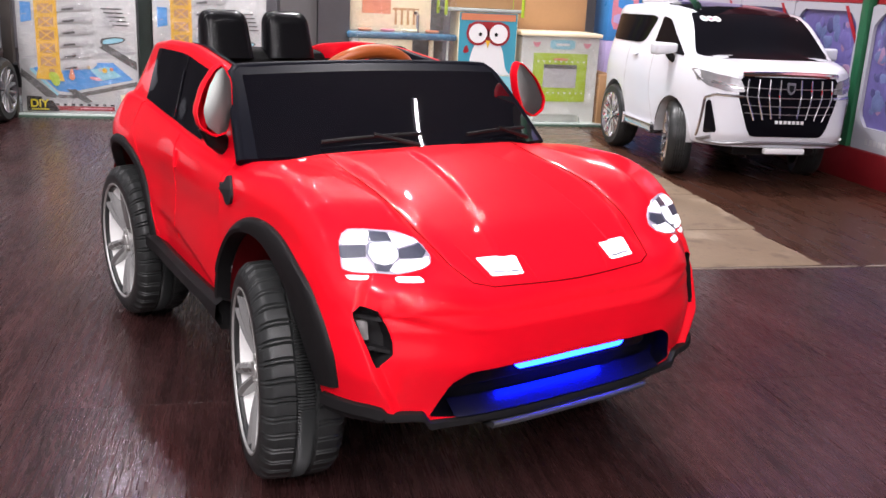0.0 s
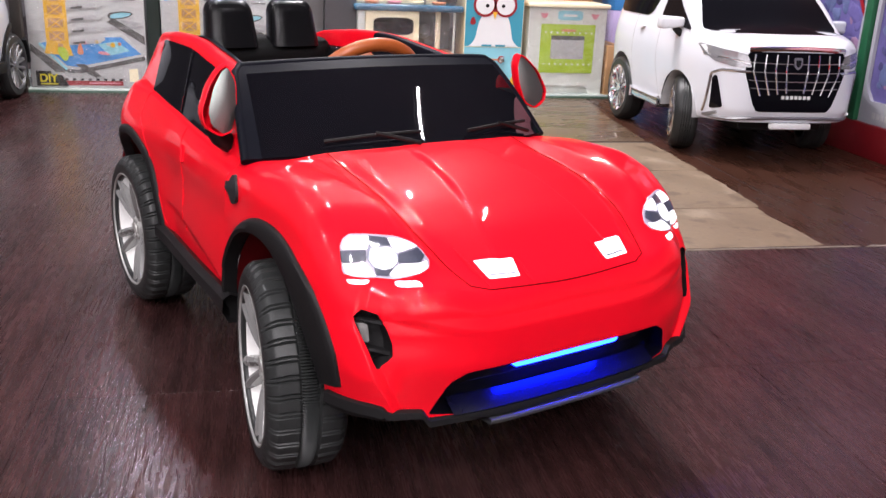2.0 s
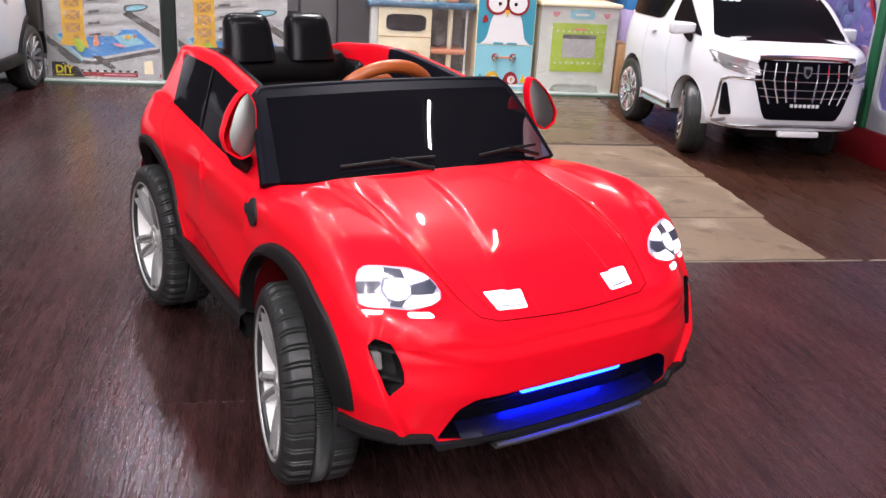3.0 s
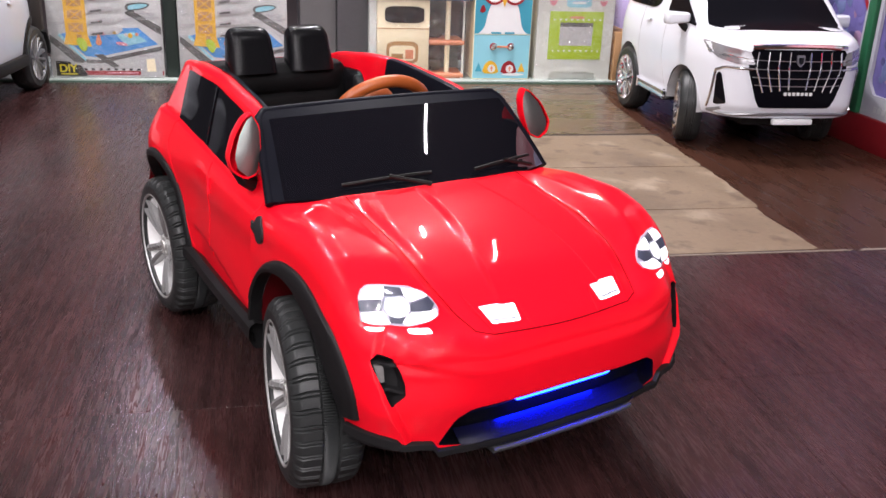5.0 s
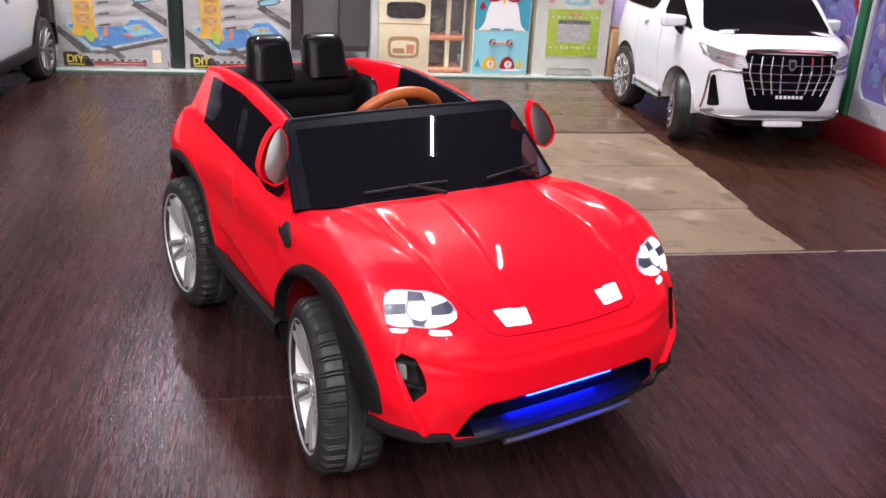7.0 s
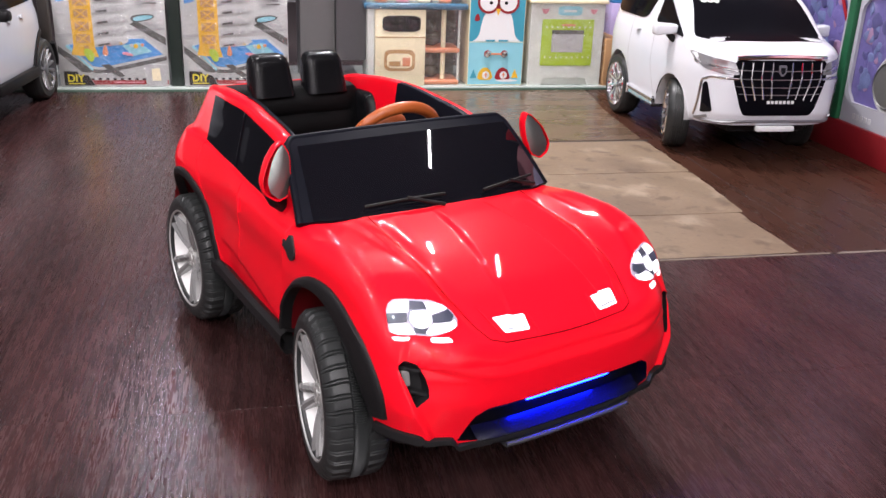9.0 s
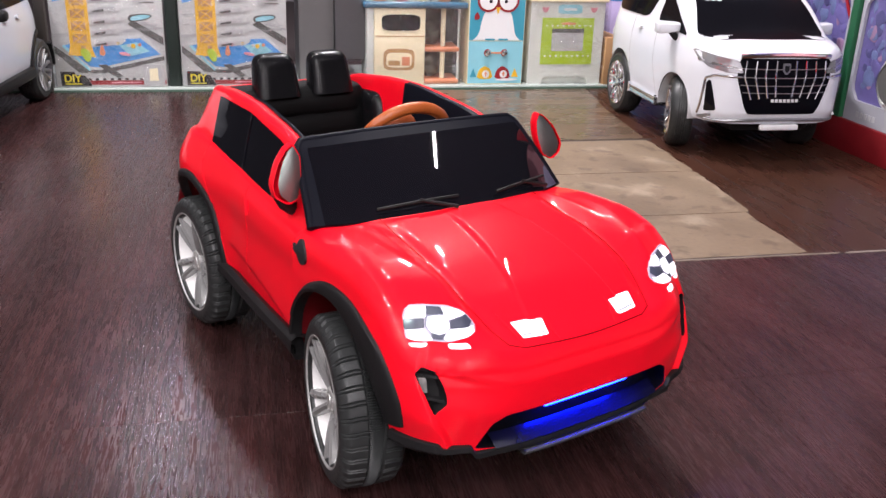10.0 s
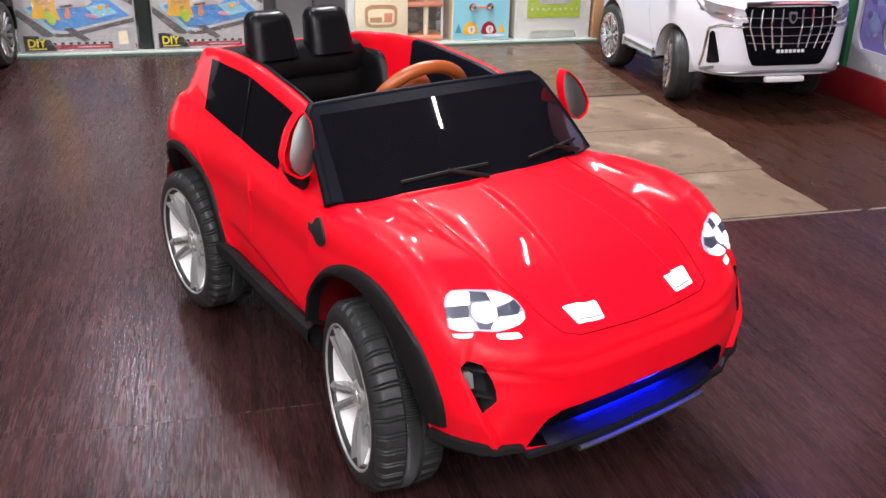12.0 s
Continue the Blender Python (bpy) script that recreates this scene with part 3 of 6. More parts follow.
def hood(x, y):
    a = abs(y)
    ys = seam_y(x)
    mid = zc(x) - 0.3 * a * a
    lamp = smooth(0.06, 0.18, x)
    z = lerp(mid, zf(x - sweep(a) * lamp), smooth(ys - 0.005, ys + lerp(0.065, 0.042, lamp), a))
    z -= 0.006 * bell((a - ys + 0.002) / 0.012) * smooth(0.31, 0.24, x) * smooth(-0.07, 0.03, x)
    z += 0.0035 * bell((a - ys - 0.030) / 0.010) * smooth(0.16, 0.05, x) * smooth(-0.08, -0.01, x)
    z += 0.0065 * smooth(-0.004, 0.004, ridge_y(x) - a) * smooth(-0.05, 0.04, x) * smooth(0.31, 0.22, x)
    return z


NOSE_X, NOSE_L, HALF, POW = 0.10, 0.215, 0.302, 3.3
SEAM_X = -0.135


def front_half(x):
    return lerp(0.293, HALF, smooth(SEAM_X, 0.0, x))


def nose_columns():
    out = []
    n = 26
    for i in range(n):
        x = lerp(SEAM_X, NOSE_X, i / n)
        out.append((x, -front_half(x), 0.0, -1.0, min(x, 0.08), 0.046))
    k = 420
    for i in range(k + 1):
        q = lerp(-math.pi / 2, math.pi / 2, i / k)
        c, s = abs(math.cos(q)), math.sin(q)
        x = NOSE_X + NOSE_L * c ** (2 / POW)
        y = HALF * math.copysign(abs(s) ** (2 / POW), s)
        gx = POW * ((x - NOSE_X) / NOSE_L) ** (POW - 1) / NOSE_L
        gy = POW * math.copysign((abs(y) / HALF) ** (POW - 1), s) / HALF
        g = math.hypot(gx, gy)
        out.append((x, y, gx / g, gy / g, 0.08, lerp(0.02, 0.046, smooth(0.25, 0.95, abs(gy / g)))))
    for i in range(n - 1, -1, -1):
        x = lerp(SEAM_X, NOSE_X, i / n)
        out.append((x, front_half(x), 0.0, 1.0, min(x, 0.08), 0.046))
    return out


nose_off = curve((0.16, -0.006), (0.185, -0.003), (0.205, 0.001), (0.235, 0.006), (0.275, 0.007), (0.30, 0.0), (0.5, 0.0))
crest = curve((0.10, 0.279), (0.14, 0.281), (0.17, 0.2855), (0.21, 0.294), (0.25, 0.303), (0.272, 0.309))
ledge = curve((0.10, 0.240), (0.14, 0.242), (0.172, 0.2455), (0.21, 0.250), (0.25, 0.252))


def plan_y(nx, ny):
    """Half width of the nose outline where its normal is (nx, ny)."""
    if nx < 1e-4:
        return HALF
    r = (abs(ny) * HALF / (nx * NOSE_L)) ** (1 / (POW - 1))
    return HALF * r * (1 + r ** POW) ** (-1 / POW)


side_off = curve((0.16, -0.012), (0.20, -0.003), (0.26, 0.004), (0.32, 0.004), (0.36, 0.0), (0.5, -0.004))


post_at = curve((0.16, 0.236), (0.20, 0.2490), (0.22, 0.2565), (0.24, 0.2630), (0.26, 0.2695), (0.28, 0.2760), (0.30, 0.2805), (0.34, 0.283))
post_out = curve((0.16, 0.011), (0.22, 0.0105), (0.24, 0.0070), (0.26, 0.0030), (0.28, 0.0006), (0.30, 0.0), (0.34, 0.0))


def body_wall(nx, ny, z, x):
    o = lerp(side_off(z), nose_off(z), smooth(0.2, 0.75, nx))
    a = plan_y(nx, ny)
    post = post_at(z)
    within = smooth(post - 0.001, post - 0.009, a)
    c, l = crest(a), ledge(a)
    o -= 0.0062 * smooth(c + 0.003, c - 0.012, z) * smooth(l - 0.012, l + 0.024, z) * smooth(0.11, 0.235, a) * within
    o -= 0.004 * smooth(0.185, 0.240, z) * smooth(0.345, 0.285, z) * smooth(0.205, 0.262, a) * within
    o -= 0.012 * smooth(0.30, 0.35, z) * smooth(0.30, 0.65, abs(ny)) * smooth(0.995, 0.90, abs(ny))
    o += post_out(z) * (1 - within) * smooth(0.3005, post, a)
    return o


def body_low(nx, ny, x):
    return lerp(0.166, 0.179, smooth(0.214, 0.222, plan_y(nx, ny)) * smooth(0.08, 0.14, x))


FA, RA, AR = (0.022, 0.167), (-0.705, 0.167), 0.169
GRILLE = rounded([(-0.203, 0.1655), (-0.181, 0.213), (-0.158, 0.2265), (-0.10, 0.2278), (0.0, 0.2290), (0.10, 0.2278), (0.158, 0.2265), (0.181, 0.213), (0.203, 0.1655)], 0.12, 1)
VENT = rounded([(0.2815, 0.3085), (0.2530, 0.2992), (0.2475, 0.284), (0.2432, 0.266), (0.2440, 0.2520), (0.2600, 0.2325), (0.2650, 0.2450), (0.2695, 0.2627), (0.2765, 0.2842)], 0.03, 1)
nose = dome(nose_columns(), hood, body_low, body_wall, [FA], nr=64, nw=110, arch_r=AR)
whole = nose.copy()
for hole in (GRILLE, VENT, [(-a, b) for a, b in VENT]):
    cut_outline(nose, hole)
front = part("front_body", nose, RED, car, angle=60)

# doors, rear fenders and tail: one shell swept round the cockpit
z_belt = curve((-0.95, 0.425), (-0.8, 0.43), (-0.66, 0.431), (-0.485, 0.417), (-0.346, 0.409), (-0.2, 0.404), (-0.13, 0.402))
z_rail = curve((-0.95, 0.505), (-0.87, 0.515), (-0.709, 0.531), (-0.636, 0.538), (-0.517, 0.541), (-0.39, 0.531), (-0.315, 0.522), (-0.266, 0.509), (-0.235, 0.486), (-0.19, 0.448), (-0.15, 0.428), (-0.13, 0.424))
half_at = curve((-0.95, 0.272), (-0.8, 0.277), (-0.65, 0.277), (-0.5, 0.276), (-0.4, 0.282), (-0.25, 0.29), (-0.13, 0.294))
TAIL_X, TAIL_L = -0.74, 0.19


def rim_point(s):
    """Plan outline: s runs from 0 (door front, right) over 0.5 (tail) to 1 (door front, left)."""
    side = -1 if s < 0.5 else 1
    t = s * 2 if s < 0.5 else 2 - s * 2
    if t < 0.62:
        x = lerp(-0.1355, TAIL_X, t / 0.62)
        return x, side * half_at(x), 0.0, float(side)
    q = (t - 0.62) / 0.38 * math.pi / 2
    h = half_at(TAIL_X)
    x = TAIL_X - TAIL_L * math.sin(q) ** (2 / 2.6)
    y = side * h * max(0.0, math.cos(q)) ** (2 / 2.6)
    gx = -(abs(x - TAIL_X) / TAIL_L) ** 1.6 / TAIL_L
    gy = side * (abs(y) / h) ** 1.6 / h
    g = math.hypot(gx, gy)
    return x, y, gx / g, gy / g


def shell_section(x):
    b, r = z_belt(x), z_rail(x)
    k = smooth(0.015, 0.11, r - b)
    pillar = lerp(0.036, 0.066, k)
    hip = 0.006 * bell((x + 0.70) / 0.12)
    tail = smooth(-0.52, -0.86, x)
    pillar += 0.028 * tail
    return [(0.03, 0.170), (0.007, 0.172), (0.001, 0.205), (0.0 - hip * 0.3, 0.255), (0.004 - hip, 0.31), (0.002 - hip, 0.35), (0.008 - hip * 0.5, 0.38),
            (0.020 + 0.008 * tail, b - 0.012), (0.030 + 0.016 * tail, b), (lerp(0.033, 0.045, k) + 0.024 * tail, lerp(b, r, 0.45)), (pillar - 0.006, r - 0.014), (pillar, r - 0.004),
            (pillar + 0.009, r), (pillar + 0.020, r - 0.003), (pillar + 0.028, r - 0.016), (0.104 + 0.028 * tail, min(r - 0.03, 0.40)), (0.106 + 0.028 * tail, 0.24)]


door_line = curve((-0.52, 0.250), (-0.44, 0.248), (-0.36, 0.240), (-0.25, 0.222), (-0.15, 0.196))


def shell_point(s, v):
    x, y, nx, ny = rim_point(s)
    sec = shell_section(x)
    f = v * (len(sec) - 1)
    i = min(int(f), len(sec) - 2)
    t = f - i
    p = [sec[max(0, min(len(sec) - 1, i + k))] for k in (-1, 0, 1, 2)]
    o, z = [0.5 * (2 * p[1][c] + (p[2][c] - p[0][c]) * t + (2 * p[0][c] - 5 * p[1][c] + 4 * p[2][c] - p[3][c]) * t * t + (3 * p[1][c] - p[0][c] - 3 * p[2][c] + p[3][c]) * t**3) for c in (0, 1)]
    line = door_line(x)
    o += 0.007 * smooth(line + 0.002, line - 0.008, z) * smooth(0.178, 0.19, z) * smooth(-0.14, -0.175, x) * smooth(-0.52, -0.46, x) * (1 if v < 0.5 else 0)
    return Vector((x - nx * o, y - ny * o, z))


bm = bmesh.new()
add_grid(bm, shell_point, 240, 110)
cut_arches(bm, [RA, FA], AR)
rear = part("rear_body", bm, RED, car, angle=60)
whole.from_mesh(rear.data)
tree = BVHTree.FromBMesh(whole)
whole.free()


def from_side(side):
    return dict(start=lambda a, b: (a, side * 0.8, b), way=(0, -side, 0))


def from_front():
    return dict(start=lambda a, b: (0.8, a, b), way=(-1, 0, 0))


# windows
for side in (-1, 1):
    for x_a, x_b, s_a, s_b in ((-0.664, -0.4710, -0.034, -0.007), (-0.4670, -0.299, -0.007, 0.008)):
        def glass(u, v, inner=False):
            x = lerp(x_a, x_b, u)
            x += (v - 0.5) * lerp(s_a, s_b, u)
            t = (x + 0.1355) / (TAIL_X + 0.1355) * 0.62
            s = t / 2 if side < 0 else 1 - t / 2
            lo, hi = 7.95 / 16, 9.92 / 16
            p = shell_point(s, lerp(lo, hi, v))
            return p + Vector((0, side * 0.003, 0.0008))
        bm = bmesh.new()
        rows = add_grid(bm, glass, 14, 8)
        part("window", bm, WINDOW_BLACK, car)
    t_mid = (-0.4690 + 0.1355) / (TAIL_X + 0.1355) * 0.62
    bar = [shell_point(t_mid / 2 if side < 0 else 1 - t_mid / 2, lerp(7.95 / 16, 9.92 / 16, k / 8)) + Vector((0.0035 - 0.007 * k / 8, side * 0.0035, 0.0008)) for k in range(9)]
    part("window_trim", add_tube(bmesh.new(), bar, 0.0022, 8), GLOSS_BLACK, car)
    # dark inner lining behind the door windows
    def lining(u, v):
        x = lerp(-0.550, -0.20, u)
        t = (x + 0.1355) / (TAIL_X + 0.1355) * 0.62
        s = t / 2 if side < 0 else 1 - t / 2
        p = shell_point(s, lerp(12.45 / 16, 15.9 / 16, v))
        return p + Vector((0, -side * 0.004, 0.0012))
    bm = bmesh.new()
    add_grid(bm, lining, 24, 10)
    part("door_lining", bm, FRAME_BLACK, car)

# wheel arch trims, liners; the front ones widen into a blade ahead of the wheel
front_trim = curve((9, 0.206), (21, 0.2165), (32, 0.2160), (42, 0.2170), (56, 0.2085), (72, 0.2005), (84, 0.1945), (98, 0.189), (110, 0.184), (128, 0.180), (186, 0.178))


def skin_y(px, pz, side, other=0.285):
    hit = tree.ray_cast(Vector((px, side * 0.8, pz)), Vector((0, -side, 0)))
    return abs(hit[0].y) if hit[0] is not None else other


for cx, cz, ends in ((*FA, (9, 186)), (*RA, (-4, 184))):
    for side in (-1, 1):
        bm = bmesh.new()
        rows = []
        for i in range(61):
            q = radians(lerp(ends[0], ends[1], i / 60))
            wide = front_trim(math.degrees(q)) if cx > -0.3 else 0.186
            y = skin_y(cx + wide * math.cos(q), max(0.17, cz + wide * math.sin(q)), side)
            inner = AR + 0.004
            yi = max(y, skin_y(cx + inner * math.cos(q), max(0.17, cz + inner * math.sin(q)), side, y))
            mid = lerp(wide, AR, 0.15)
            ring = [(wide + 0.001, y - 0.01), (wide, y + 0.002), (wide - 0.003, y + 0.006), (mid - 0.003, lerp(y, yi, 0.2) + 0.007), (AR + 0.005, yi + 0.008), (AR, yi + 0.006), (AR - 0.002, yi - 0.014)]
            rows.append([bm.verts.new((cx + r * math.cos(q), side * yy, cz + r * math.sin(q))) for r, yy in ring])
        for a, b in zip(rows, rows[1:]):
            for j in range(len(a) - 1):
                bm.faces.new((a[j], b[j], b[j + 1], a[j + 1]))
        for end in (rows[0], rows[-1]):
            bm.faces.new(end)
        part("arch_trim", bm, BLACK, car, "matt black wheel arch trim")
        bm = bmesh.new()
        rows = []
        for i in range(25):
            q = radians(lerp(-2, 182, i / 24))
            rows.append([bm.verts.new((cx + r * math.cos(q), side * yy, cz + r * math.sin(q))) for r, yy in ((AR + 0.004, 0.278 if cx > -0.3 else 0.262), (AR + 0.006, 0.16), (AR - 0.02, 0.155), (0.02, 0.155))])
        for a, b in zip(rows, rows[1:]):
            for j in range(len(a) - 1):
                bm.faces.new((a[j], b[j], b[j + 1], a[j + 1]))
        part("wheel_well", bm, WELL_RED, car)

# side skirts, chassis, floor pan
for side in (-1, 1):
    bm = bmesh.new()

    def skirt(u, v):
        x = lerp(-0.55, -0.128, u)
        y = half_at(x)
        ring = [(y - 0.05, 0.178), (y + 0.001, 0.198), (y + 0.012, 0.192), (y + 0.014, 0.176), (y + 0.004, 0.163), (y - 0.05, 0.160)]
        k = v * (len(ring) - 1)
        i = min(int(k), len(ring) - 2)
        a, b = ring[i], ring[i + 1]
        drop = 0.014 * smooth(0.8, 1.0, u)
        return (x, side * lerp(a[0], b[0], k - i), lerp(a[1], b[1], k - i) - drop * smooth(0.3, 1, v))
    add_grid(bm, skirt, 20, 10)
    part("side_skirt", bm, BLACK, car, "matt black side skirt")
part("chassis", box((-0.88, -0.15, 0.125), (0.24, 0.15, 0.245), 0.02), BLACK, car)
part("floor_pan", box((-0.84, -0.19, 0.235), (-0.14, 0.19, 0.255), 0.008), BLACK, car)
for ax in (0.03, -0.680):
    bm = add_tube(bmesh.new(), [(ax, -0.27, 0.152), (ax, 0.27, 0.152)], 0.012, 10)
    part("axle", bm, DARK_METAL, car)


# wheels
def make_wheel(name, side):
    """Hub at the origin, outer face towards side."""
    w = new(name)
    w.parent = car
    half = 0.054
    prof = [(0.100, -half + 0.02), (0.107, -half + 0.004), (0.116, -half - 0.001), (0.132, -half - 0.001), (0.142, -half + 0.004), (0.1475, -half + 0.010)]
    prof += [(0.1515 - 0.0022 * (2 * k / 22 - 1) ** 2, lerp(-half + 0.013, half - 0.013, k / 22)) for k in range(23)]
    prof += [(r, -y) for r, y in prof[5::-1]]
    lugs, per = 38, 12
    bm = bmesh.new()

    def tread(i, r, y):
        k = abs(y) / half
        q = 2 * math.pi * i / (lugs * per)
        if r < 0.1405 or k < 0.20:
            cut = 0.0040 if (k < 0.20 and i % 2) else 0.0
        elif k < 0.27:
            cut = 0.0035
        else:
            q += (0.018 * math.sin(k * 3.5) + (math.pi / lugs if y > 0 else 0.0)) * smooth(0.16, 0.25, k)
            cut = 0.0034 if i % per in (0, 3) else 0.0
        return ((r - cut) * math.cos(q), y, (r - cut) * math.sin(q))
    rows = [[bm.verts.new(tread(i, r, y)) for r, y in prof] for i in range(lugs * per)]
    for i in range(len(rows)):
        ra, rb = rows[i], rows[(i + 1) % len(rows)]
        for j in range(len(prof) - 1):
            bm.faces.new((ra[j], rb[j], rb[j + 1], ra[j + 1]))
    part("tyre", bm, RUBBER, w, "black ribbed plastic tyre", angle=30)
    o = side * half
    bm = add_lathe(bmesh.new(), [(0.1165, o * 0.98), (0.1160, o * 1.02), (0.1140, o * 1.03), (0.1122, o * 1.01), (0.1112, o * 0.96)], 64)
    part("rim", bm, SILVER, w, "thin silver rim")
    bm = add_lathe(bmesh.new(), [(0.1112, o * 0.96), (0.1085, o * 0.90), (0.1040, o * 0.82), (0.062, o * 0.40), (0.059, o * 0.20)], 64)
    part("rim_dish", bm, BARREL, w, "pale silver dish behind the spokes")
    bm = add_lathe(bmesh.new(), [(0.060, o * 0.21), (0.03, o * 0.20), (0.0, o * 0.20)], 48)
    part("brake_cover", bm, BLACK, w, "black plate behind the spokes")
    for k in range(5):
        bm = bmesh.new()
        for lean in (-1, 1):
            q = radians(90 + 72 * k)
            u = Vector((math.cos(q), 0, math.sin(q)))
            t = Vector((-math.sin(q), 0, math.cos(q)))
            rows = []
            for i in range(7):
                f = i / 6
                rr = lerp(0.016, 0.1095, f)
                mid = lean * lerp(0.0045, 0.0185, f)
                ww = lerp(0.0060, 0.0098, f)
                yy = side * half * (lerp(0.60, 0.93, f) + 0.06 * math.sin(math.pi * f))
                rows.append([bm.verts.new(u * rr + t * (mid + d) + Vector((0, yy + e, 0))) for d, e in ((-ww, -side * 0.016), (-ww * 0.8, -side * 0.001), (0, side * 0.003), (ww * 0.8, -side * 0.001), (ww, -side * 0.016))])
            for a, b in zip(rows, rows[1:]):
                for j in range(4):
                    bm.faces.new((a[j], b[j], b[j + 1], a[j + 1]))
        part("spoke", bm, SPOKE, w)
    bm = add_lathe(bmesh.new(), [(0.026, o * 0.2), (0.026, o * 0.64), (0.022, o * 0.72), (0.012, o * 0.74), (0.011, o * 0.78), (0.0, o * 0.78)], 24)
    for k in range(5):
        q = radians(54 + 72 * k)
        add_lathe(bm, [(0.004, o * 0.5), (0.004, o * 0.77), (0.0, o * 0.77)], 6, pose(0.0185 * math.cos(q), 0, 0.0185 * math.sin(q)))
    part("hub", bm, SILVER, w)
    return w


STEER = -12.7
for name, x, side, turn in (("front_wheel", 0.0316, -1, STEER), ("front_wheel", 0.0316, 1, STEER), ("rear_wheel", -0.680, -1, 0), ("rear_wheel", -0.680, 1, 0)):
    w = make_wheel(name, side)
    y = 0.2690 if name[0] == "f" else 0.2495
    w.matrix_basis = pose(x, side * y, 0.1480, 0, 23 if side < 0 else 50, turn) @ Matrix.Scale(0.976, 4)


# headlamps
LAMP = [(0.2750, 0.3688), (0.2690, 0.3772), (0.2602, 0.3818), (0.2416, 0.3822), (0.2113, 0.3806), (0.1935, 0.3738), (0.1850, 0.3650), (0.1802, 0.3545), (0.1850, 0.3478), (0.1972, 0.3445), (0.2085, 0.3422), (0.2272, 0.3390), (0.2481, 0.3386), (0.2708, 0.3392), (0.2795, 0.3424)]
LAMP_BARS = ([(0.2735, 0.3677), (0.2670, 0.3767), (0.2601, 0.3802), (0.2410, 0.3804), (0.2477, 0.3679)],
             [(0.2201, 0.3790), (0.2033, 0.3768), (0.1912, 0.3702), (0.2037, 0.3682), (0.2171, 0.3649), (0.2209, 0.3717)],
             [(0.2177, 0.3529), (0.1939, 0.3534), (0.1851, 0.3546), (0.1876, 0.3490), (0.2005, 0.3446), (0.2283, 0.3412), (0.2330, 0.3425), (0.2245, 0.3495)],
             [(0.2765, 0.3525), (0.2584, 0.3534), (0.2536, 0.3535), (0.2482, 0.3433), (0.2469, 0.3408), (0.2704, 0.3408), (0.2770, 0.3434)])
LAMP_GAPS = ([(0.2760, 0.3659), (0.2487, 0.3667), (0.2524, 0.3552), (0.2574, 0.3545), (0.2780, 0.3536)],
             [(0.2401, 0.3810), (0.2224, 0.3796), (0.2205, 0.3717), (0.2444, 0.3708)],
             [(0.2158, 0.3632), (0.1906, 0.3687), (0.1845, 0.3601), (0.1934, 0.3545), (0.2185, 0.3541)],
             [(0.2458, 0.3493), (0.2274, 0.3494), (0.2345, 0.3414), (0.2459, 0.3412)])
LAMP_EYE = [(0.2440, 0.3695), (0.2238, 0.3709), (0.2188, 0.3637), (0.2205, 0.3563), (0.2280, 0.3505), (0.2373, 0.3480), (0.2461, 0.3504), (0.2494, 0.3581)]


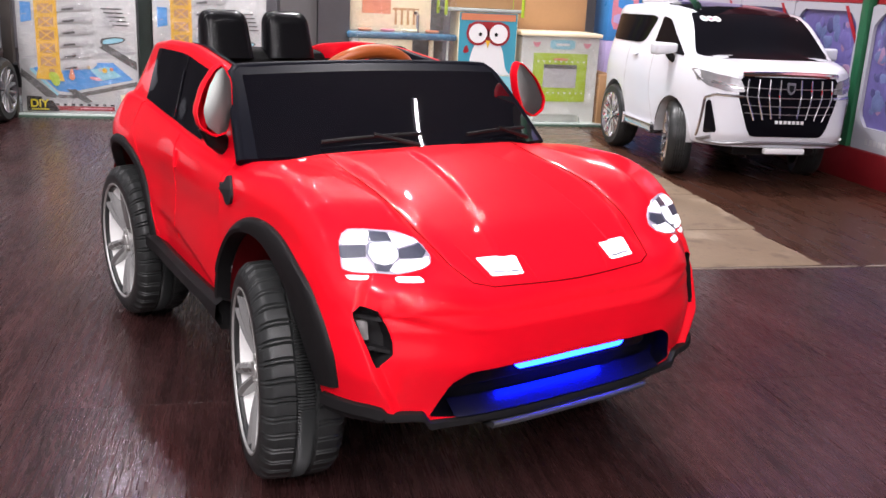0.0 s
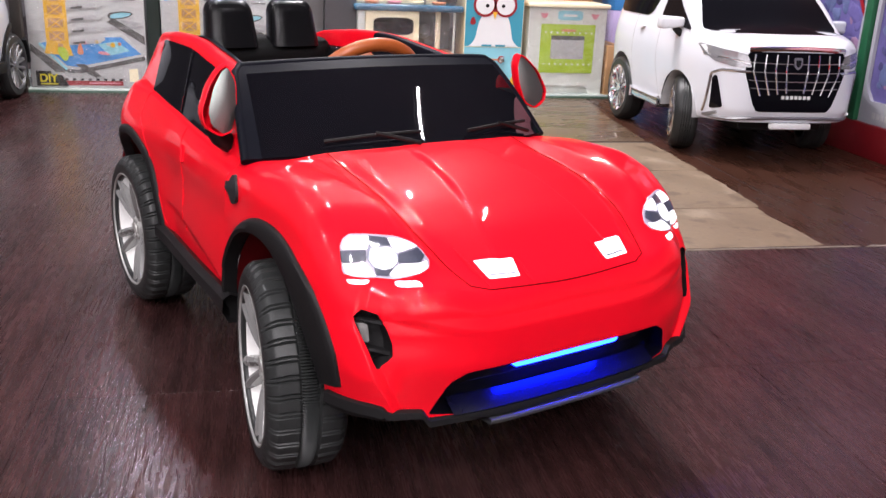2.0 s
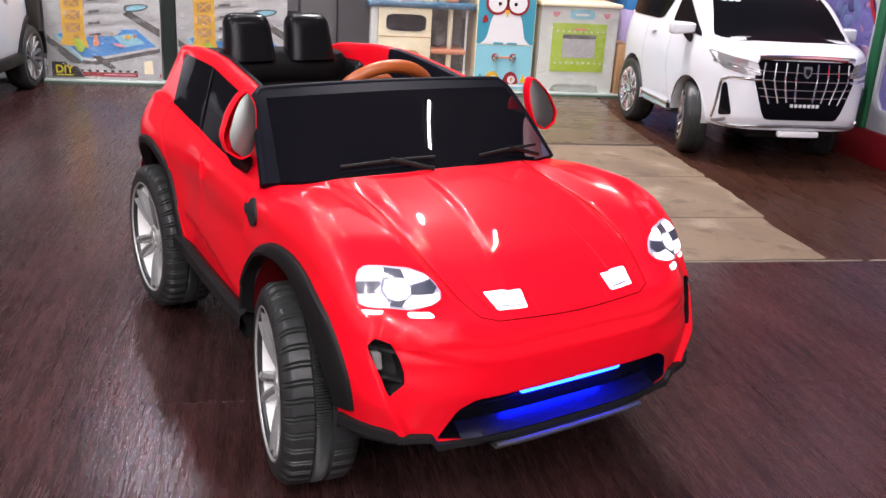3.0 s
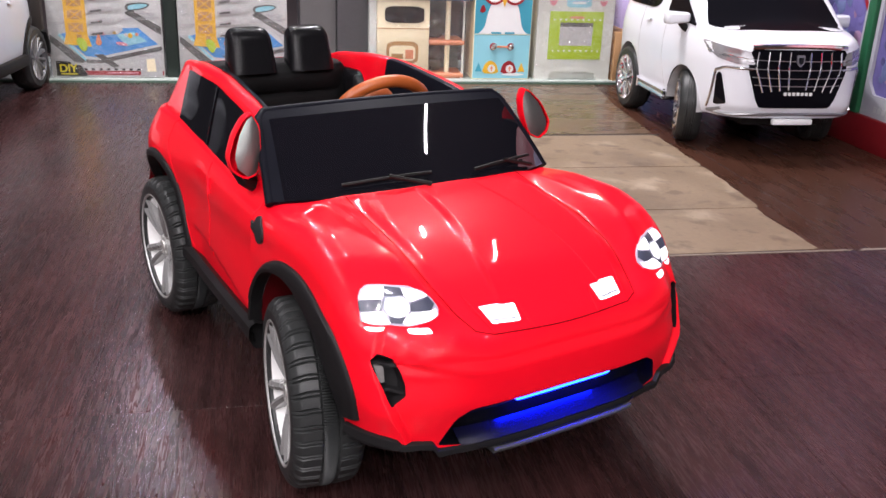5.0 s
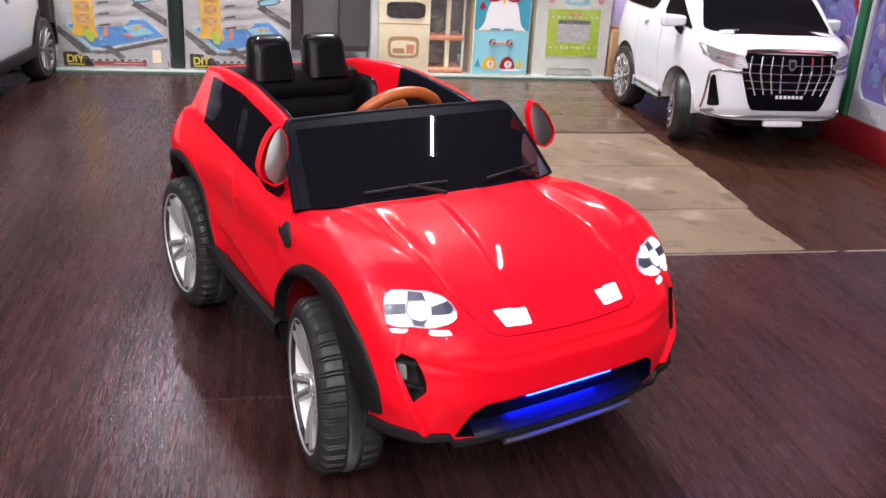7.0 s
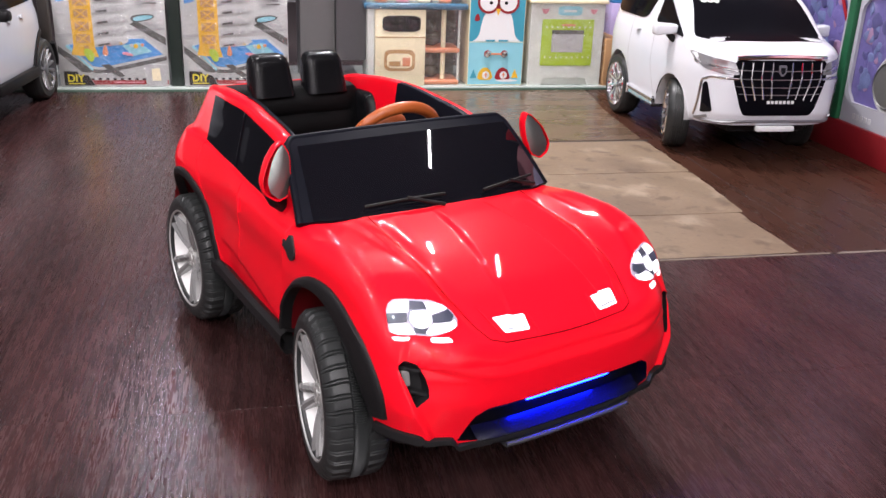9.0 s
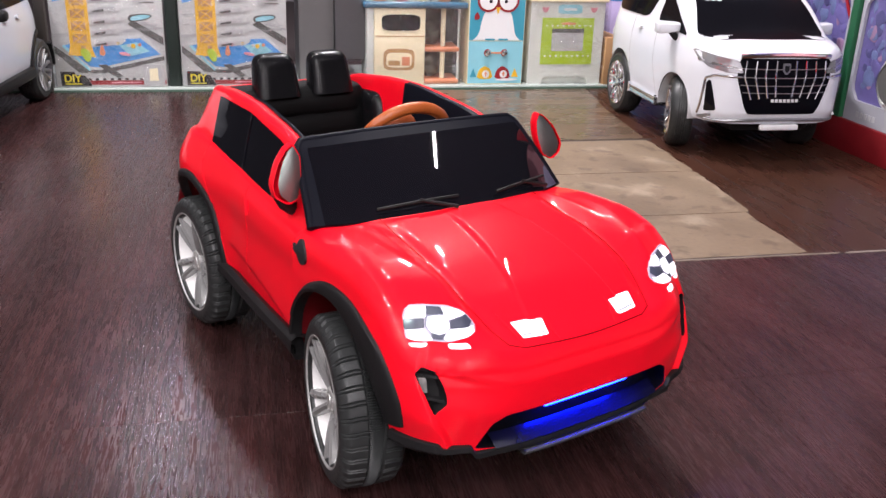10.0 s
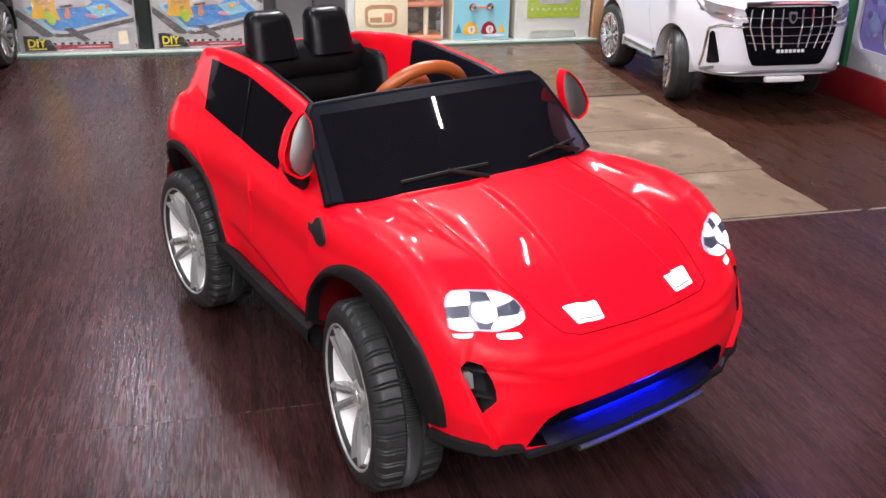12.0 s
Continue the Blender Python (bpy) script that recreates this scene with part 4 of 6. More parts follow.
for side in (-1, 1):
    lamp = part("headlight", patch(tree, [(side * a, b) for a, b in rounded(LAMP, 0.10, 1)], lift=0.002, n=120, **from_front()), LAMP_BASE, car, "lit white headlight")
    for dark in LAMP_GAPS:
        part("lamp_divider", patch(tree, [(side * a, b) for a, b in rounded(dark, 0.04, 1)], lift=0.0034, n=48, rings=3, **from_front()), LAMP_DARK, lamp, "dark divider between the light bars")
    for quad in LAMP_BARS:
        part("light_bar", patch(tree, [(side * a, b) for a, b in rounded(quad, 0.05, 1)], lift=0.0042, n=96, rings=4, **from_front()), LAMP_WHITE, lamp, "glowing white light bar")
    eye = rounded([(side * a, b) for a, b in LAMP_EYE], 0.12, 1)
    cy = side * 0.2335
    part("projector_ring", patch(tree, [(cy + 1.10 * (a - cy), 0.3597 + 1.10 * (b - 0.3597)) for a, b in eye], lift=0.0048, n=64, rings=3, **from_front()), LAMP_RING, lamp)
    part("projector", patch(tree, eye, lift=0.0060, n=64, rings=4, **from_front()), LAMP_CORE, lamp, "round glowing projector lens")
    # reflection of the headlight on the red ledge, painted as two glowing patches
    for under, glint_mat in (([(0.2050, 0.3378), (0.2300, 0.3368), (0.2310, 0.3312), (0.2030, 0.3332)], GLINT_WHITE), ([(0.2536, 0.3366), (0.2776, 0.3360), (0.2760, 0.3316), (0.2575, 0.3322)], GLINT_SOFT)):
        part("lamp_glint", patch(tree, [(side * a, b) for a, b in rounded(under, 0.12, 1)], lift=0.0015, n=24, rings=2, **from_front()), glint_mat, lamp, "white glowing patch drawn as the headlight reflection")
    fog = [(0.069, 0.3465), (0.121, 0.3465), (0.1145, 0.3310), (0.072, 0.3305)]
    f = part("fog_light", patch(tree, [(side * a, b) for a, b in rounded(fog, 0.04, 1)], lift=0.002, n=96, rings=3, **from_front()), LAMP_WHITE, car, "lit white lamp in the bonnet's front edge")
    rule = [(0.074, 0.3345), (0.1135, 0.3350), (0.1133, 0.3338), (0.074, 0.3333)]
    part("lens_line", patch(tree, [(side * a, b) for a, b in rule], lift=0.0028, n=24, rings=1, **from_front()), LAMP_RING, f, "grey line across the lens")
    for fold in (((0.232, 0.1370), (0.262, 0.1290), (0.297, 0.1185)), ((0.262, 0.0640), (0.285, 0.0605), (0.303, 0.0570))):
        pts = []
        for x, y in resample(fold, 14, closed=False):
            hit = tree.ray_cast(Vector((x, side * y, 0.9)), Vector((0, 0, -1)))
            pts.append(hit[0])
        part("bonnet_crease", add_tube(bmesh.new(), pts, lambda t: 0.0004 + 0.0016 * math.sin(math.pi * t), 8), RED, car)
    # side air vent with slats
    v = part("air_vent", patch(tree, [(side * a, b) for a, b in VENT], lift=-0.022, n=60, rings=6, skirt=0.0, **from_front()), BLACK, car, "black side air vent")
    for zz, ya, yb in ((0.2890, 0.2475, 0.2740), (0.2540, 0.2440, 0.2665)):
        slat = [(ya, zz + 0.001), (yb, zz + 0.0045), (yb, zz + 0.0005), (ya, zz - 0.0035)]
        part("slat", patch(tree, [(side * a, b) for a, b in slat], lift=-0.006, n=16, rings=2, skirt=0.02, **from_front()), BLACK, v)
    pod = [(0.2610, 0.2840), (0.2722, 0.2855), (0.2690, 0.2650), (0.2610, 0.2630)]
    part("daylight_lens", patch(tree, [(side * a, b) for a, b in pod], lift=-0.008, n=16, rings=2, skirt=0.021, **from_front()), POD_GREY, v, "grey lens block in the vent")

# grille, light strip and lip
grille = part("grille", patch(tree, GRILLE, lift=-0.024, n=96, skirt=-0.0005, **from_front()), GLOSS_BLACK, car, "gloss black lower grille")


def outline_at(q):
    c, s = abs(math.cos(q)), math.sin(q)
    return NOSE_X + NOSE_L * c ** (2 / POW), HALF * math.copysign(abs(s) ** (2 / POW), s)


lip_top = curve((0.0, 0.1665), (0.200, 0.1665), (0.210, 0.1795), (0.246, 0.1815), (0.2495, 0.1875), (0.262, 0.1900), (0.275, 0.1885), (0.30, 0.1840))
lip_low = curve((0.0, 0.1500), (0.11, 0.1530), (0.144, 0.1560), (0.2126, 0.1635), (0.2624, 0.1665), (0.28, 0.1625), (0.30, 0.1580))


def lip_foot(q):
    x, y = outline_at(q)
    gx = ((x - NOSE_X) / NOSE_L) ** (POW - 1) / NOSE_L
    gy = math.copysign((abs(y) / HALF) ** (POW - 1), y) / HALF
    g = math.hypot(gx, gy)
    return body_wall(gx / g, gy / g, 0.186, x)


bm = bmesh.new()
rows = []
for i in range(161):
    q = radians(lerp(-74, 74, i / 160))
    x, y = outline_at(q)
    gx = ((x - NOSE_X) / NOSE_L) ** (POW - 1) / NOSE_L
    gy = math.copysign((abs(y) / HALF) ** (POW - 1), y) / HALF
    g = math.hypot(gx, gy)
    nx, ny = gx / g, gy / g
    zt = lip_top(abs(y))
    ob = lerp(-0.006, sum(lip_foot(q + radians(d)) for d in (-5, -3, -1, 1, 3, 5)) / 6 + 0.002, smooth(0.17, 0.215, abs(y)))
    mid = 0.006 * smooth(0.15, 0.13, abs(y))
    step = smooth(0.2475, 0.2500, abs(y))
    low = lip_low(abs(y))
    sec = ((ob - 0.03, zt - 0.006), (ob, zt), (ob + 0.004, zt - 0.002), (ob + 0.0055, zt - 0.008 - 0.006 * step), (ob + 0.0055 - 0.004 * step, zt - 0.010 - 0.006 * step),
           (ob + 0.005 + mid - 0.004 * step, lerp(low, zt, 0.55)), (ob + 0.003 + mid - 0.004 * step, low + 0.004), (ob - 0.004, low), (ob - 0.06, low - 0.001))
    rows.append([bm.verts.new((x + nx * o, y + ny * o, z)) for o, z in sec])
for a, b in zip(rows, rows[1:]):
    for j in range(8):
        bm.faces.new((a[j], b[j], b[j + 1], a[j + 1]))
for end in (rows[0], rows[-1]):
    bm.faces.new(end)
lip = part("front_lip", bm, BLACK, car, "matt black front lip")
bm = bmesh.new()
rows = []
for i in range(41):
    q = radians(lerp(-13.5, 14.5, i / 40))
    x, y = outline_at(q)
    rows.append([bm.verts.new((x + dx, y, z)) for dx, z in ((-0.030, 0.1545), (-0.002, 0.1560), (0.0085, 0.1575), (0.0100, 0.1550), (0.0080, 0.1500), (-0.02, 0.1475))])
for a, b in zip(rows, rows[1:]):
    for j in range(5):
        bm.faces.new((a[j], b[j], b[j + 1], a[j + 1]))
part("lip_blade", bm, BLADE_GREY, lip, "dark grey splitter blade")
strip = [(-0.080, 0.2215), (0.098, 0.2215), (0.096, 0.2110), (-0.078, 0.2110)]
part("light_strip", patch(tree, strip, lift=-0.015, n=60, rings=3, skirt=0.0245, **from_front()), LED_BLUE, grille, "glowing blue light strip")
bm = bmesh.new()


def apron(u, v):
    """Black sloping ledge under the strip that mirrors its light."""
    y = lerp(-0.170, 0.170, u)
    x = NOSE_X + NOSE_L * (1 - (abs(y) / HALF) ** POW) ** (1 / POW)
    return (x + lerp(-0.0245, -0.001, v), y, 0.1675 + 0.0150 * (1 - v))


add_grid(bm, apron, 48, 12)
part("apron", bm, APRON, grille, "black panel washed with blue light")

# bonnet shut line and door lines
def on_top(pts, up=0.0):
    out = []
    for x, y in pts:
        hit = tree.ray_cast(Vector((x, y, 0.9)), Vector((0, 0, -1)))
        if hit[0] is not None:
            out.append(hit[0] + Vector((0, 0, up)))
    return out


loop = [(x, -seam_y(x)) for x in (lerp(-0.06, 0.285, i / 30) for i in range(31))]
loop += [(0.297 + 0.008 * (1 - (y / 0.12) ** 2), y) for y in (lerp(-0.12, 0.12, i / 30) for i in range(31))]
loop += [(x, seam_y(x)) for x in (lerp(0.285, -0.06, i / 30) for i in range(31))]
part("bonnet_seam", add_tube(bmesh.new(), on_top(loop, -0.0002), 0.0011, 6), SEAM, car)


def on_side(pts, side):
    out = []
    for x, z in pts:
        hit = tree.ray_cast(Vector((x, side * 0.8, z)), Vector((0, -side, 0)))
        if hit[0] is not None:
            out.append(hit[0])
    return out


def rounded_line(pts):
    f, g = curve(*[(i, p[0]) for i, p in enumerate(pts)]), curve(*[(i, p[1]) for i, p in enumerate(pts)])
    n = len(pts) - 1
    return [(f(n * k / 32), g(n * k / 32)) for k in range(33)]


def line_of(pts, n=24):
    return resample(pts, n, closed=False)


for side in (-1, 1):
    for pts in (((-0.146, 0.398), (-0.142, 0.33), (-0.150, 0.235)),
                ((-0.404, 0.400), (-0.398, 0.3815), (-0.386, 0.35), (-0.383, 0.31), (-0.383, 0.226)),
                ((-0.640, 0.428), (-0.650, 0.415), (-0.651, 0.385), (-0.617, 0.352), (-0.583, 0.302), (-0.540, 0.252), (-0.518, 0.215), (-0.505, 0.203))):
        part("door_seam", add_tube(bmesh.new(), on_side(rounded_line(pts), side), 0.0013, 6), RED, car)
    handle = line_of(((-0.385, 0.375), (-0.378, 0.365), (-0.374, 0.35)), 8)
    part("door_handle", add_tube(bmesh.new(), on_side(handle, side), 0.005, 8), RED, car)
    # dark fender ornament
    bm = bmesh.new()
    out = rounded([(-0.121, 0.386), (-0.110, 0.3885), (-0.097, 0.3845), (-0.0800, 0.376), (-0.0745, 0.366), (-0.080, 0.355), (-0.0935, 0.3500), (-0.106, 0.3535), (-0.1145, 0.3610), (-0.124, 0.3625), (-0.140, 0.3690), (-0.139, 0.3745), (-0.1215, 0.3735)], 0.2, 1)
    part("fender_ornament", patch(tree, out, lift=0.004, n=60, rings=4, **from_side(side)), CAP_GREY, car, "dark grey charging cap on the fender")

# windscreen with frame and wipers


def screen(u, v, off=0.0, gap=0.0):
    """u across -1..1, v up 0..1."""
    half = lerp(0.271, 0.240, v) - 0.010 * smooth(0.85, 1.0, abs(u)) * smooth(0.9, 1.0, v)
    y = u * half
    x = lerp(-0.030, -0.222, v) - lerp(0.076, 0.009, v) * abs(u) ** 2.2
    z = lerp(0.419, 0.533, v) - lerp(0.010, 0.006, v) * u * u + 0.010 * math.sin(math.pi * v) * 0.4
    n = Vector((0.50, 0.22 * u, 0.83)).normalized()
    return Vector((x, y, z)) + n * off


SCR = new("windscreen")
SCR.parent = car
tagged(SCR, "tinted black windscreen in a satin frame")
bm = bmesh.new()
rows = add_grid(bm, lambda u, v: screen(u * 2 - 1, v, 0.003), 48, 16)
back = add_grid(bm, lambda u, v: screen(u * 2 - 1, v, -0.016), 48, 16)
edge = [r[0] for r in rows] + rows[-1][1:] + [r[-1] for r in rows[::-1]][1:] + rows[0][::-1][1:-1]
edge_b = [r[0] for r in back] + back[-1][1:] + [r[-1] for r in back[::-1]][1:] + back[0][::-1][1:-1]
for i in range(len(edge)):
    j = (i + 1) % len(edge)
    bm.faces.new((edge[i], edge[j], edge_b[j], edge_b[i]))
part("frame", bm, FRAME_BLACK, SCR, angle=50)
bm = bmesh.new()
rim = [screen(-1, v / 14, -0.004) for v in range(15)] + [screen(-1 + 2 * i / 40, 1, -0.004) for i in range(1, 41)] + [screen(1, 1 - v / 14, -0.004) for v in range(1, 15)]
part("frame_rim", add_tube(bm, rim, 0.0085, 12), FRAME_BLACK, SCR)
bm = bmesh.new()
add_grid(bm, lambda u, v: screen(lerp(-0.93, 0.955, u), lerp(0.0, 0.865, v), 0.0045), 48, 16)
part("pane", bm, GLOSS_BLACK, SCR, "gloss black pane")
for a, b, c in (((-0.62, 0.085), (-0.05, 0.115), (-0.42, 0.02)), ((0.26, 0.085), (0.80, 0.115), (0.62, 0.02))):
    w = new("wiper")
    w.parent = SCR
    part("wiper_blade", add_tube(bmesh.new(), [screen(lerp(a[0], b[0], t / 12), lerp(a[1], b[1], t / 12) + 0.012 * math.sin(math.pi * t / 12), 0.013) for t in range(13)], 0.0028, 6), BLACK, w)
    m = (lerp(a[0], b[0], 0.5), lerp(a[1], b[1], 0.5) + 0.012)
    part("wiper_arm", add_tube(bmesh.new(), [screen(lerp(m[0], b[0] * 0.9 + c[0] * 0.1, t / 8), lerp(m[1], 0.02, t / 8), 0.017 - 0.006 * t / 8) for t in range(9)], 0.0035, 6), BLACK, w)


# mirrors
def mirror(side):
    mo = new("wing_mirror")
    mo.parent = car
    outline = rounded([(0.270, 0.538), (0.284, 0.533), (0.313, 0.508), (0.333, 0.472), (0.326, 0.452), (0.304, 0.440), (0.278, 0.452), (0.264, 0.490), (0.262, 0.520)], 0.16, 1)
    outline = [(0.297 + 0.95 * (a - 0.297), b) for a, b in outline]
    if side < 0:
        outline = rounded([(0.268, 0.538), (0.282, 0.530), (0.300, 0.506), (0.314, 0.470), (0.310, 0.448), (0.288, 0.432), (0.268, 0.438), (0.258, 0.470), (0.256, 0.515)], 0.16, 1)
    cy = sum(p[0] for p in outline) / len(outline)
    cz = sum(p[1] for p in outline) / len(outline)

    def at(k, dx):
        return [(-0.178 + dx - 0.16 * (lerp(cz, b, k) - cz), side * lerp(cy, a, k), lerp(cz, b, k)) for a, b in outline]
    bm = bmesh.new()
    rings = [[bm.verts.new(p) for p in at(k, dx)] for k, dx in ((0.91, 0.003), (0.935, 0.0055), (0.98, 0.0050), (1.0, 0.0), (1.01, -0.006), (0.95, -0.015), (0.75, -0.022), (0.4, -0.026))]
    for a, b in zip(rings, rings[1:]):
        for j in range(len(a)):
            bm.faces.new((a[j], a[(j + 1) % len(a)], b[(j + 1) % len(a)], b[j]))
    bm.faces.new(rings[-1])
    part("housing", bm, RED, mo, "glossy red mirror housing")
    bm = bmesh.new()
    shift = 0.005 if side < 0 else 0.003
    rings = [[bm.verts.new((px, side * (cy - shift + (abs(py) - cy) * (0.86 if side < 0 else 0.93)), pz)) for px, py, pz in at(0.92 * k, 0.0045 + 0.005 * (1 - k * k))] for k in (1.0, 0.85, 0.7, 0.55, 0.4, 0.25, 0.1)]
    for inner, mid in zip(rings, rings[1:]):
        for j in range(len(inner)):
            k = (j + 1) % len(inner)
            bm.faces.new((inner[j], inner[k], mid[k], mid[j]))
    bm.faces.new(rings[-1])
    part("mirror_glass", bm, MIRROR, mo, "silver mirror foil")
    part("stalk", add_tube(bmesh.new(), [(-0.205, side * 0.286, 0.445), (-0.203, side * 0.275, 0.425), (-0.21, side * 0.258, 0.412)], 0.015, 10), BLACK, mo)


mirror(-1)
mirror(1)

# cockpit: seat, dashboard, steering wheel
seat = new("seat")
seat.parent = car
tagged(seat, "black twin seat with two headrests")


def cushion(lo, hi, bev, bulge=0.0, tilt=0.0):
    bm = box(lo, hi, bev, 4)
    c = Vector([(a + b) / 2 for a, b in zip(lo, hi)])
    for v in bm.verts:
        d = v.co - c
        v.co.x += bulge * (1 - min(1, (2 * d.y / (hi[1] - lo[1])) ** 2)) * (1 if d.x > 0 else 0) - tilt * (v.co.z - lo[2])
    return bm


part("backrest", cushion((-0.78, -0.165, 0.28), (-0.672, 0.165, 0.515), 0.025, 0.006, 0.14), CLOTH_BLACK, seat, "ribbed black backrest")


def folds(u, v):
    """Quilted front of the backrest with soft horizontal folds."""
    y, z = lerp(-0.150, 0.150, u), lerp(0.290, 0.508, v)
    round_off = (1 - (2 * u - 1) ** 8) * (1 - (2 * v - 1) ** 12)
    puff = abs(math.sin(math.pi * (v * 4.0 + 0.02 * math.sin(u * 9)))) ** 0.45
    return (-0.676 - 0.14 * (z - 0.28) + (0.004 + 0.013 * puff) * round_off, y, z)


bm = bmesh.new()
add_grid(bm, folds, 30, 64)
part("backrest_cover", bm, CLOTH_BLACK, seat, "black cover with horizontal folds", angle=70)
part("seat_cushion", cushion((-0.74, -0.165, 0.25), (-0.46, 0.165, 0.315), 0.025), CLOTH_BLACK, seat)
for side in (-1, 1):
    part("side_bolster", cushion((-0.72, side * 0.178 - 0.028, 0.26), (-0.57, side * 0.178 + 0.022, 0.500), 0.026, 0, 0.30), LEATHER, seat)

    def rest(u, v):
        q = 2 * math.pi * u
        k = v
        cap = math.sqrt(max(0.0, 1 - (max(0.0, k - 0.72) / 0.28) ** 2))
        wide = lerp(0.055, 0.0465, k) * (0.62 + 0.38 * cap)
        deep = lerp(0.033, 0.028, k) * (0.35 + 0.65 * cap)
        c, s = math.cos(q), math.sin(q)
        x = deep * math.copysign(abs(c) ** 0.70, c)
        y = wide * math.copysign(abs(s) ** 0.50, s)
        return (-0.716 + x - 0.022 * k, side * 0.068 + y + 0.006, lerp(0.500, 0.592, k))
    bm = bmesh.new()
    rows = add_grid(bm, rest, 48, 28, wrap_u=True)
    bm.faces.new([r[-1] for r in rows])
    part("headrest", bm, LEATHER, seat, "padded black headrest", angle=60)
part("rear_shelf", box((-0.885, -0.17, 0.44), (-0.80, 0.17, 0.478), 0.012), RED_DULL, car)
part("dashboard", box((-0.27, -0.185, 0.33), (-0.15, 0.185, 0.425), 0.02), BLACK, car)
sw = new("steering_wheel")
sw.parent = car
tagged(sw, "orange-brown plastic steering wheel")
SWM = pose(-0.335, 0.047, 0.472, 0, -62, 0)
part("rim", add_tube(bmesh.new(), [SWM @ Vector((0.084 * math.cos(q), 0.098 * math.sin(q), 0)) for q in (2 * math.pi * k / 48 for k in range(48))], 0.0122, 12, closed=True), BROWN, sw)
bm = bmesh.new()
bmesh.ops.create_uvsphere(bm, u_segments=24, v_segments=12, radius=0.042, matrix=SWM @ pose(0.010, -0.004, 0.030) @ Matrix.Diagonal((0.85, 1.05, 0.7, 1)))
part("boss", bm, BROWN, sw)
for q in (26, 154, 270):
    e = SWM @ Vector((0.088 * math.sin(radians(q)), 0.100 * math.cos(radians(q)), 0))
    part("spoke", add_tube(bmesh.new(), [SWM @ Vector((0, 0, 0)), (SWM @ Vector((0, 0, 0))).lerp(e, 0.5), e], 0.0095, 10), BROWN, sw)
part("column", add_tube(bmesh.new(), [SWM @ Vector((0, 0, 0)), (-0.24, 0.042, 0.40)], 0.018, 12), BLACK, sw)
for yy, xx in ((0.205, -0.42), (0.200, -0.31)):
    part("rivet", add_lathe(bmesh.new(), [(0.0035, -0.002), (0.0025, 0.002), (0.0, 0.0025)], 10, pose(xx, yy, z_rail(xx) - 0.016)), CHROME, car)


# ---- white ride-on van and a second white ride-on car ----
def small_wheel(parent, m, side, radius, half, spokes, name="wheel", metal=None, shine=None):
    metal, shine = metal or CHROME, shine or CHROME
    w = new(name)
    w.parent = parent
    w.matrix_basis = m
    rim = radius * 0.72
    prof = [(rim, -half), (radius * 0.9, -half), (radius * 0.975, -half * 0.8), (radius, -half * 0.5), (radius, half * 0.5), (radius * 0.975, half * 0.8), (radius * 0.9, half), (rim, half), (rim * 0.95, half * 0.6), (rim * 0.95, -half * 0.6), (rim, -half)]
    bm = add_lathe(bmesh.new(), prof, 48)
    for k in range(-2, 3):
        add_tube(bm, [((radius + 0.0005) * math.cos(q), k * half * 0.2, (radius + 0.0005) * math.sin(q)) for q in (2 * math.pi * i / 40 for i in range(40))], half * 0.06, 5, closed=True)
    part("tyre", bm, RUBBER, w, "black plastic tyre")
    o = side * half
    part("rim", add_lathe(bmesh.new(), [(rim * 1.02, o), (rim, o * 1.08), (rim * 0.93, o * 0.9), (rim * 0.9, o * 0.3), (0, o * 0.25)], 40), metal, w, "bright metal rim")
    for k in range(spokes):
        bm = bmesh.new()
        q = 2 * math.pi * k / spokes
        u, t = Vector((math.cos(q), 0, math.sin(q))), Vector((-math.sin(q), 0, math.cos(q)))
        rows = []
        for i in range(5):
            f = i / 4
            ww = radius * lerp(0.035, 0.07, f)
            rows.append([bm.verts.new(u * rim * lerp(0.12, 0.95, f) + t * d + Vector((0, o * lerp(0.8, 1.0, f) + e, 0))) for d, e in ((-ww, -side * 0.012), (-ww * 0.6, 0), (ww * 0.6, 0), (ww, -side * 0.012))])
        for a, b in zip(rows, rows[1:]):
            for j in range(3):
                bm.faces.new((a[j], b[j], b[j + 1], a[j + 1]))
        part("spoke", bm, shine, w)
    part("hub", add_lathe(bmesh.new(), [(rim * 0.2, o * 0.5), (rim * 0.2, o * 0.95), (0, o)], 16), shine, w)


def box_columns(x_nose, x_tail, half, power=4.0, edge=0.04, n=44, mid=None):
    """Outline of a rounded box from tail (right) round the nose to tail (left), closed over the tail."""
    out = []
    mid = (x_nose + x_tail) / 2
    L = (x_nose - x_tail) / 2
    k = n * 4
    for i in range(k + 1):
        q = lerp(-math.pi, math.pi, i / k)
        c, s = math.cos(q), math.sin(q)
        p = power
        x = mid + L * math.copysign(abs(c) ** (2 / p), c)
        y = half * math.copysign(abs(s) ** (2 / p), s)
        gx = math.copysign((abs(x - mid) / L) ** (p - 1), c) / L
        gy = math.copysign((abs(y) / half) ** (p - 1), s) / half
        g = math.hypot(gx, gy)
        sx = min(x_nose - half * 0.9, max(x_tail + half * 0.9, x))
        out.append((x, y, gx / g, gy / g, sx, edge))
    return out


van = thing("ride_on_van", "white plastic ride-on toy van with a large chrome grille", "toy car", pose(1.772, 3.487, 0, 0, 0, -91.3))
top_v = curve((-0.92, 0.60), (-0.80, 0.635), (-0.5, 0.648), (-0.2, 0.640), (-0.13, 0.628), (-0.06, 0.592), (0.09, 0.474), (0.13, 0.461), (0.22, 0.440), (0.27, 0.425), (0.32, 0.415))


def van_top(x, y):
    return top_v(x) - 0.35 * y * y * (1 if x < 0.1 else 0.6) + 0.012 * bell((abs(y) - 0.22) / 0.06) * smooth(0.08, 0.15, x)


